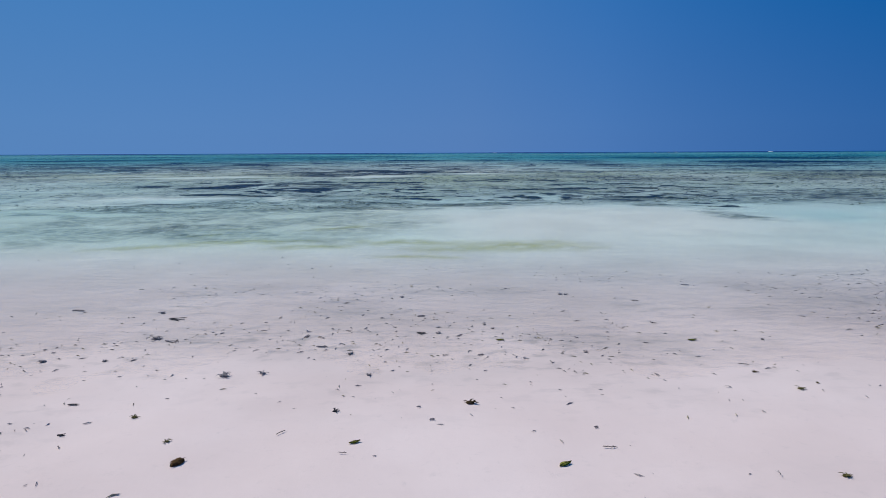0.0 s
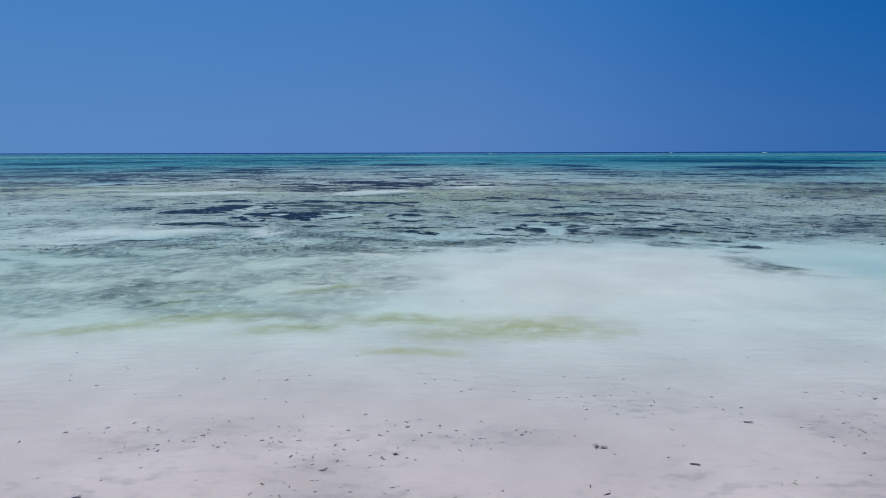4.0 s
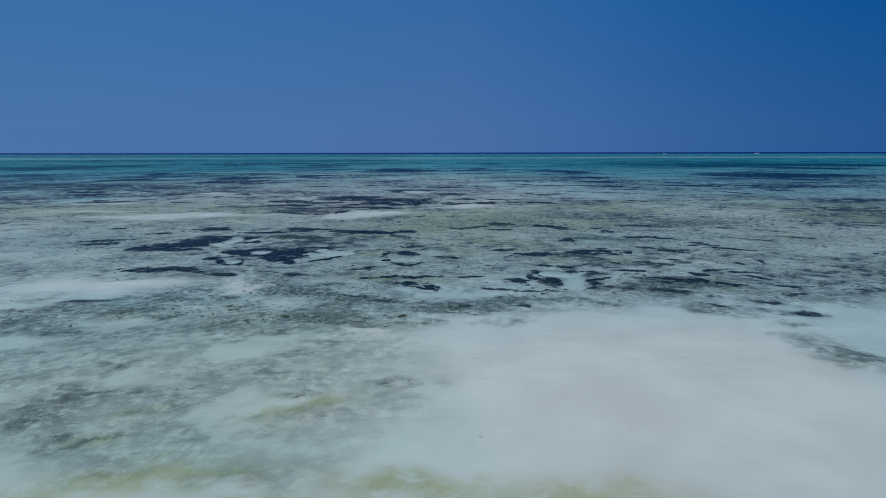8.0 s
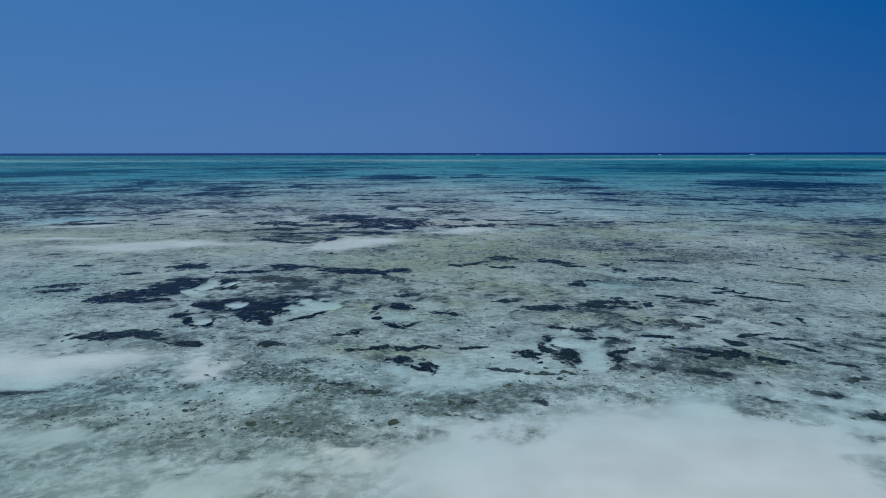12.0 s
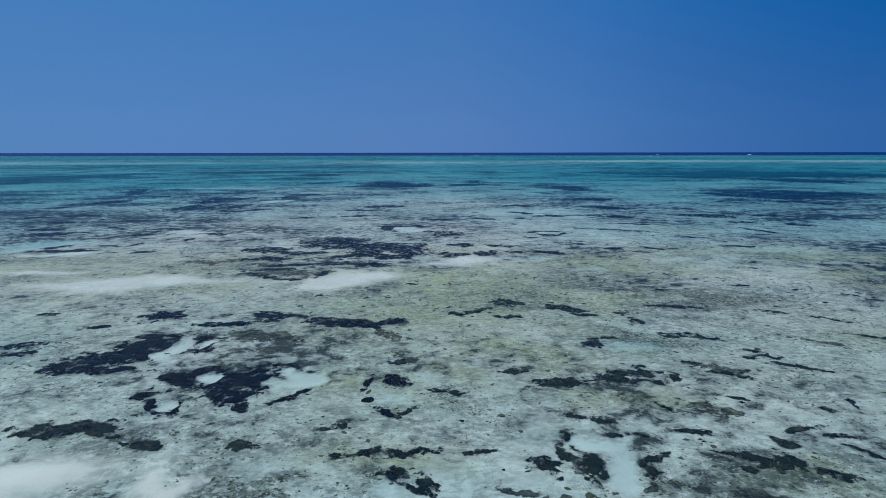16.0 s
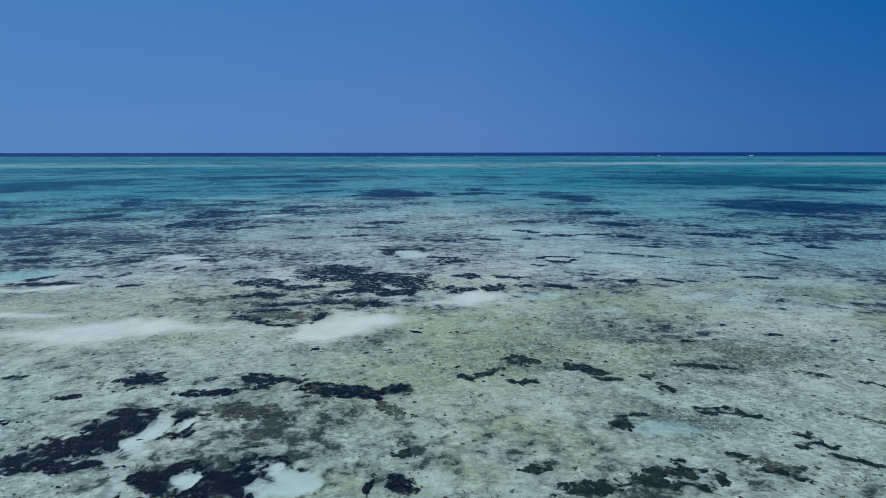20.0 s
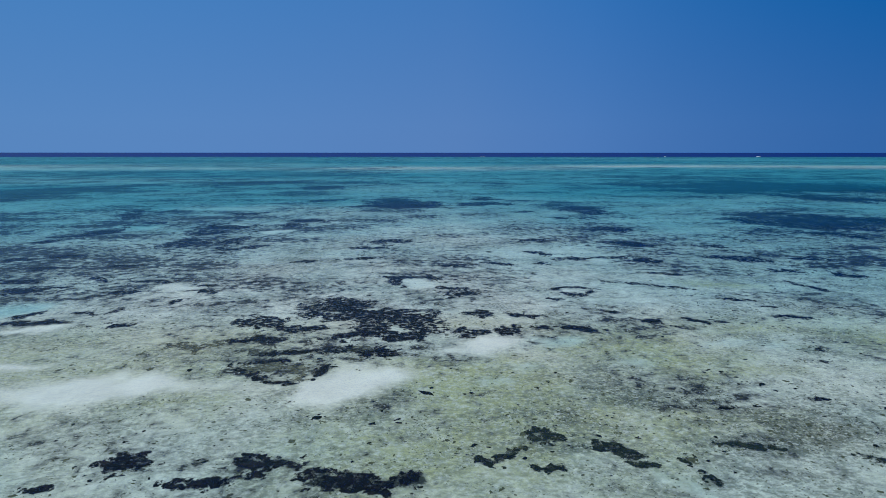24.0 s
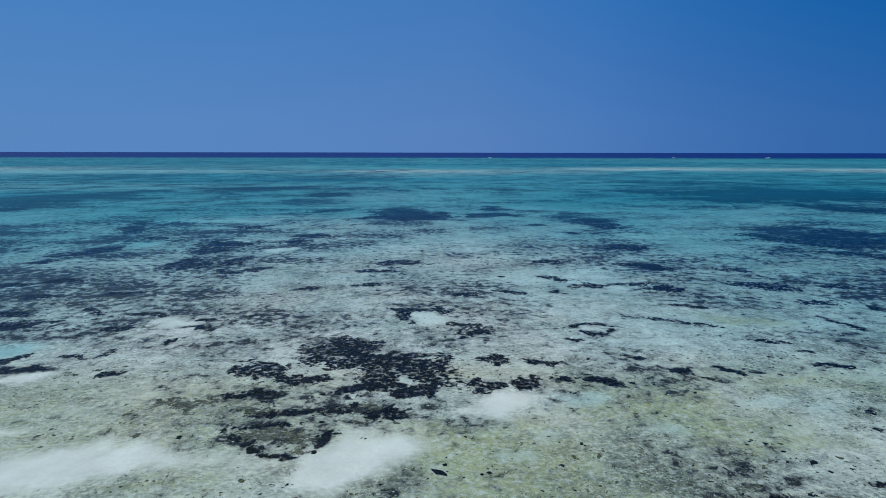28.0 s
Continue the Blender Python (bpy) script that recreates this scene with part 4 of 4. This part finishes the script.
# ---- wrack on the beach and in the first shallows ----
def part(name, bm, mat, parent, label=""):
    me = bpy.data.meshes.new(name)
    bm.to_mesh(me)
    bm.free()
    me.materials.append(mat)
    me.polygons.foreach_set("use_smooth", [True] * len(me.polygons))
    ob = new(name, me)
    ob.parent = parent
    return tagged(ob, label) if label else ob


def strip(points, widths, thick):
    """A flat frond or blade with thickness along a line of points."""
    bm = bmesh.new()
    rings = []
    for i, p in enumerate(points):
        q = points[min(i + 1, len(points) - 1)] - points[max(i - 1, 0)]
        side = Vector((-q.y, q.x, 0)).normalized() * widths[i]
        up = Vector((0, 0, thick * (0.3 + widths[i] / max(widths))))
        rings.append([bm.verts.new(c) for c in (p - side, p + up, p + side, p - up * 0.3)])
    for a, b in zip(rings, rings[1:]):
        for j in range(4):
            bm.faces.new((a[j], a[(j + 1) % 4], b[(j + 1) % 4], b[j]))
    bm.faces.new(rings[0][::-1])
    bm.faces.new(rings[-1])
    return bm


def lump(sx, sy, sz, rng, rough=0.35):
    bm = bmesh.new()
    bmesh.ops.create_icosphere(bm, subdivisions=2, radius=1)
    for v in bm.verts:
        v.co *= 1 + rng.uniform(-rough, rough)
        v.co = Vector((v.co.x * sx, v.co.y * sy, max(-0.3, v.co.z) * sz))
    return bm


def bent_line(rng, length, bend, rise, n=6):
    a, p, out = rng.uniform(0, 6.28), Vector((0, 0, 0.004)), []
    for i in range(n):
        out.append(p.copy())
        a += rng.uniform(-bend, bend)
        p += Vector((math.cos(a), math.sin(a), 0)) * length / (n - 1)
        p.z = 0.004 + rise * math.sin(math.pi * (i + 1) / n)
    return out


def rest(thing, x, y, turn=0.0):
    thing.matrix_world = Matrix.Translation((x, y, float(floor_height(x, y)[0]) + 0.004)) @ Matrix.Rotation(turn, 4, "Z")
    return thing


def seaweed_clump(x, y, size, seed, mat, label):
    rng = random.Random(seed)
    thing = rest(new("seaweed_clump"), x, y)
    size *= 0.7
    part("holdfast", lump(size * 0.30, size * 0.18, size * 0.16, rng), mat, thing)
    for i in range(7):
        line = bent_line(rng, size * rng.uniform(0.4, 0.75), 0.7, size * rng.uniform(0.05, 0.2))
        w = size * rng.uniform(0.04, 0.08)
        part("frond", strip(line, [w * 0.6, w, w * 1.1, w, w * 0.7, w * 0.2], size * 0.03), mat, thing)
    return tagged(thing, label, "seaweed", "washed-up seaweed")


def seagrass_blade(x, y, size, turn, seed, mat, label):
    rng = random.Random(seed)
    thing = rest(new("loose_seagrass"), x, y, turn)
    for i in range(3):
        a, p, line = rng.uniform(-0.25, 0.25), Vector((-size / 2 + rng.uniform(0, 0.1) * size, rng.uniform(-0.06, 0.06) * size, 0.004 * (i + 1))), []
        for j in range(6):
            line.append(p.copy())
            a += rng.uniform(-0.2, 0.2)
            p += Vector((math.cos(a), math.sin(a), 0)) * size * rng.uniform(0.14, 0.2)
        w = size * rng.uniform(0.03, 0.06)
        part("blade", strip(line, [w * 0.5, w, w, w, w * 0.8, w * 0.2], 0.006), mat, thing)
    return tagged(thing, label, "seagrass", "washed-up seagrass")


def leaf(x, y, size, turn, seed, label):
    rng = random.Random(seed)
    thing = rest(new("fallen_leaf"), x, y, turn)
    line = [Vector((size * (i / 7 - 0.5), 0.06 * size * math.sin(i * 0.5), 0.006 + 0.05 * size * (i / 7) ** 2)) for i in range(8)]
    w = size * 0.24
    part("blade", strip(line, [w * k for k in (0.08, 0.5, 0.85, 1.0, 0.95, 0.75, 0.45, 0.05)], 0.005), GREEN_LEAF, thing)
    part("midrib", strip([p + Vector((0, 0, 0.006)) for p in line], [0.004] * 8, 0.004), OLIVE_WRACK, thing, "pale midrib")
    return tagged(thing, label, "leaf", "fallen leaves")


def husk(x, y, size, turn, seed):
    rng = random.Random(seed)
    thing = rest(new("coconut_husk"), x, y, turn)
    bm = lump(size * 0.5, size * 0.28, size * 0.3, rng, 0.12)
    part("shell", bm, HUSK, thing)
    for i in range(8):
        a = rng.uniform(0, 6.28)
        start = Vector((math.cos(a) * size * 0.4, math.sin(a) * size * 0.22, size * 0.12))
        line = [start, start + Vector((math.cos(a) * size * 0.12, math.sin(a) * size * 0.1, 0.01)), start + Vector((math.cos(a) * size * 0.25, math.sin(a) * size * 0.2, -size * 0.08))]
        part("fibre", strip(line, [0.006, 0.005, 0.002], 0.004), HUSK, thing)
    return tagged(thing, "brown fibrous coconut husk piece lying on wet sand", "husk")


def twig(x, y, size, turn, seed, mat, label):
    rng = random.Random(seed)
    thing = rest(new("twig"), x, y, turn)
    line = [Vector((size * (i / 5 - 0.5), size * 0.06 * rng.uniform(-1, 1), 0.012)) for i in range(6)]
    part("stem", strip(line, [size * 0.035] * 5 + [size * 0.012], size * 0.04), mat, thing)
    fork = [line[3], line[3] + Vector((size * 0.1, size * 0.14, 0.005)), line[3] + Vector((size * 0.16, size * 0.3, 0.0))]
    part("side_shoot", strip(fork, [size * 0.022, size * 0.018, size * 0.006], size * 0.02), mat, thing)
    return tagged(thing, label, "twig", "washed-up twigs")


for i, (x, y, size) in enumerate([
    (-1.15, 5.72, 0.13), (-2.70, 6.72, 0.26), (-2.24, 6.79, 0.17), (-0.92, 6.74, 0.13), (-1.27, 7.51, 0.14),
    (-0.08, 8.41, 0.14), (1.94, 7.53, 0.12), (-4.47, 7.25, 0.13), (-5.28, 7.26, 0.20), (-4.26, 8.20, 0.24),
    (2.25, 10.89, 0.15), (-4.22, 8.19, 0.19), (0.76, 8.63, 0.10), (2.35, 10.85, 0.15), (-0.79, 10.70, 0.13),
    (4.63, 8.06, 0.11), (-4.83, 9.63, 0.18), (0.65, 8.84, 0.09),
]):
    if i == 0:
        seaweed_clump(x, y, size, 200 + i, BLACK_WRACK, "dark wet seaweed clump lying on pale sand")
    else:
        seaweed_clump(x, y, size, 200 + i, GREY_WRACK, "grey sodden seaweed clump half sunk in pale sand")
for i, (x, y, size) in enumerate([
    (0.29, 5.89, 0.21), (3.84, 6.79, 0.11),
]):
    seaweed_clump(x, y, size, 300 + i, WRACK, "brown tangled seaweed clump on wet sand")
for i, (x, y, size) in enumerate([
    (3.35, 4.43, 0.13), (4.07, 6.24, 0.14), (4.37, 6.40, 0.07), (-3.20, 5.60, 0.13), (-2.61, 5.06, 0.11),
]):
    seaweed_clump(x, y, size, 400 + i, OLIVE_WRACK, "small olive seaweed clump on pale sand")
for i, (x, y, size, turn) in enumerate([
    (-4.41, 9.23, 0.41, -4), (-2.04, 8.27, 0.20, 20), (-1.71, 7.79, 0.26, -5), (-0.34, 8.41, 0.22, -8),
    (2.61, 6.71, 0.12, -20), (-3.99, 8.07, 0.22, -6), (0.50, 7.44, 0.14, 5), (-4.02, 5.90, 0.17, 4),
    (-3.70, 5.21, 0.12, 5), (-3.56, 4.96, 0.07, -10), (-0.27, 5.80, 0.07, 0), (-0.12, 5.52, 0.09, 4),
    (1.50, 5.31, 0.07, 0), (-6.39, 9.82, 0.34, 3), (-0.37, 9.33, 0.21, 3), (-3.90, 8.07, 0.21, -30),
    (3.34, 8.90, 0.18, -20), (3.52, 10.35, 0.23, -8), (5.00, 11.67, 0.24, -4),
]):
    if i in (0, 3, 7, 8):
        seagrass_blade(x, y, size * 0.75, radians(turn * 3), 500 + i, BLACK_WRACK, "loose dark seagrass blades lying on wet sand")
    else:
        seagrass_blade(x, y, size * 0.75, radians(turn * 3), 500 + i, GREY_WRACK, "loose grey seagrass blades lying on wet sand")
for i, (x, y, size, turn) in enumerate([
    (1.05, 4.63, 0.13, 10), (-0.84, 5.04, 0.11, 8), (0.82, 8.07, 0.12, 0), (3.60, 8.04, 0.13, 0),
]):
    leaf(x, y, size, radians(turn * 3), 600 + i, "curled yellow-green leaf lying on wet sand")
for i, (x, y, size, turn) in enumerate([
    (-1.59, 5.25, 0.11, 50), (3.83, 7.04, 0.12, -20), (3.27, 6.30, 0.07, -10), (1.52, 4.92, 0.13, -8),
    (-0.92, 4.83, 0.08, -10), (2.80, 4.45, 0.07, 80), (4.20, 20.13, 0.13, 0), (0.58, 19.80, 0.10, 0),
    (6.67, 17.58, 0.10, 0), (3.29, 23.03, 0.09, 0), (8.45, 26.55, 0.10, 20), (2.71, 40.33, 0.38, 10),
]):
    twig(x, y, size, radians(turn), 650 + i, BLACK_WRACK, "small dark forked twig on pale sand")
husk(-2.34, 4.68, 0.13, radians(60), 690)


def scraps(name, count, region, seed, size, mat, label, density):
    """Strewn scraps of blade and stalk, too many to count: thin bent slivers."""
    rng = np.random.default_rng(seed)
    x0, x1, y0, y1 = region
    px, py = rng.uniform(x0, x1, count * 6), rng.uniform(y0, y1, count * 6)
    keep = rng.uniform(0, 1, px.size) < density(px, py)
    px, py = px[keep][:count], py[keep][:count]
    m = px.size
    s, a, w = size * np.exp(np.clip(rng.normal(0, 0.5, m), -1, 0.7)), rng.normal(0, 0.9, m), rng.uniform(0.05, 0.22, m)
    bend = rng.uniform(-0.5, 0.5, m)
    c, d = np.cos(a), np.sin(a)
    rows = []
    for u, v, h in ((-0.5, 0, 0), (0, -1, 0), (0, 0, 1), (0, 1, 0), (0.5, 0, 0)):
        lx, ly = u * s, v * w * s * 0.5 + bend * s * (0.25 - u * u)
        rows.append(np.stack([px + lx * c - ly * d, py + lx * d + ly * c, floor_height(px, py) + 0.006 + h * np.minimum(0.012, s * 0.15)], -1))
    verts = np.stack(rows, 1).reshape(-1, 3)
    tri = np.array([(0, 1, 2), (0, 2, 3), (1, 4, 2), (2, 4, 3)])
    faces = (np.arange(m)[:, None, None] * 5 + tri[None]).reshape(-1, 3)
    return tagged(mesh_object(name, verts, faces, mat, smooth=False), label, "seaweed scraps", kind="stuff")


scraps("seagrass_scraps", 1700, (-14, 14, 3, 17), 31, 0.05, BLEACHED, "grey scraps of seagrass strewn along the waterline", wrack_line)
scraps("weed_tufts", 420, (-14, 14, 5.5, 13), 33, 0.065, GREY_WRACK, "small dark tufts of weed strewn along the waterline", wrack_line)
scraps("stalk_scraps", 700, (-14, 14, 3, 14), 32, 0.05, STRAW, "olive scraps of stalk strewn over wet sand", wrack_line)


# ---- surf on the far reef edge ----
FOAM, fn, fl, fb = material("white foam", 0.9, 0.1)
fl.new(blend(fn, fl, noise_node(fn, fl, stretched(fn, fl, 1, 1), 0.6, 4), (0.62, 0.68, 0.70), (0.86, 0.88, 0.88)), fb.inputs["Base Color"])


def breaking_wave(x, y, length, height, seed):
    """A low roll of foam where the swell meets the reef."""
    rng = np.random.default_rng(seed)
    n, k = 40, 9
    verts, faces = [], []
    for i in range(n):
        t = i / (n - 1)
        h = height * math.sin(math.pi * t) ** 0.6 * rng.uniform(0.6, 1.1)
        for j in range(k):
            a = math.pi * j / (k - 1)
            verts.append(((t - 0.5) * length, math.cos(a) * height * 1.6 + rng.uniform(-0.3, 0.3), math.sin(a) * h - 0.05))
    for i in range(n - 1):
        for j in range(k - 1):
            a = i * k + j
            faces.append((a, a + 1, a + k + 1, a + k))
    ob = mesh_object("breaking_wave", verts, faces, FOAM)
    ob.location = (x, y, 0)
    return tagged(ob, "white foam of a wave breaking on the reef edge", "wave", "breaking waves")


for i, (x, y, length, height) in enumerate([(148, 1678, 13, 1.2), (526, 1450, 4, 0.8), (560, 1451, 4, 0.8), (670, 1680, 7, 1.6), (940, 1680, 14, 1.7)]):
    breaking_wave(x, y, length, height, 900 + i)
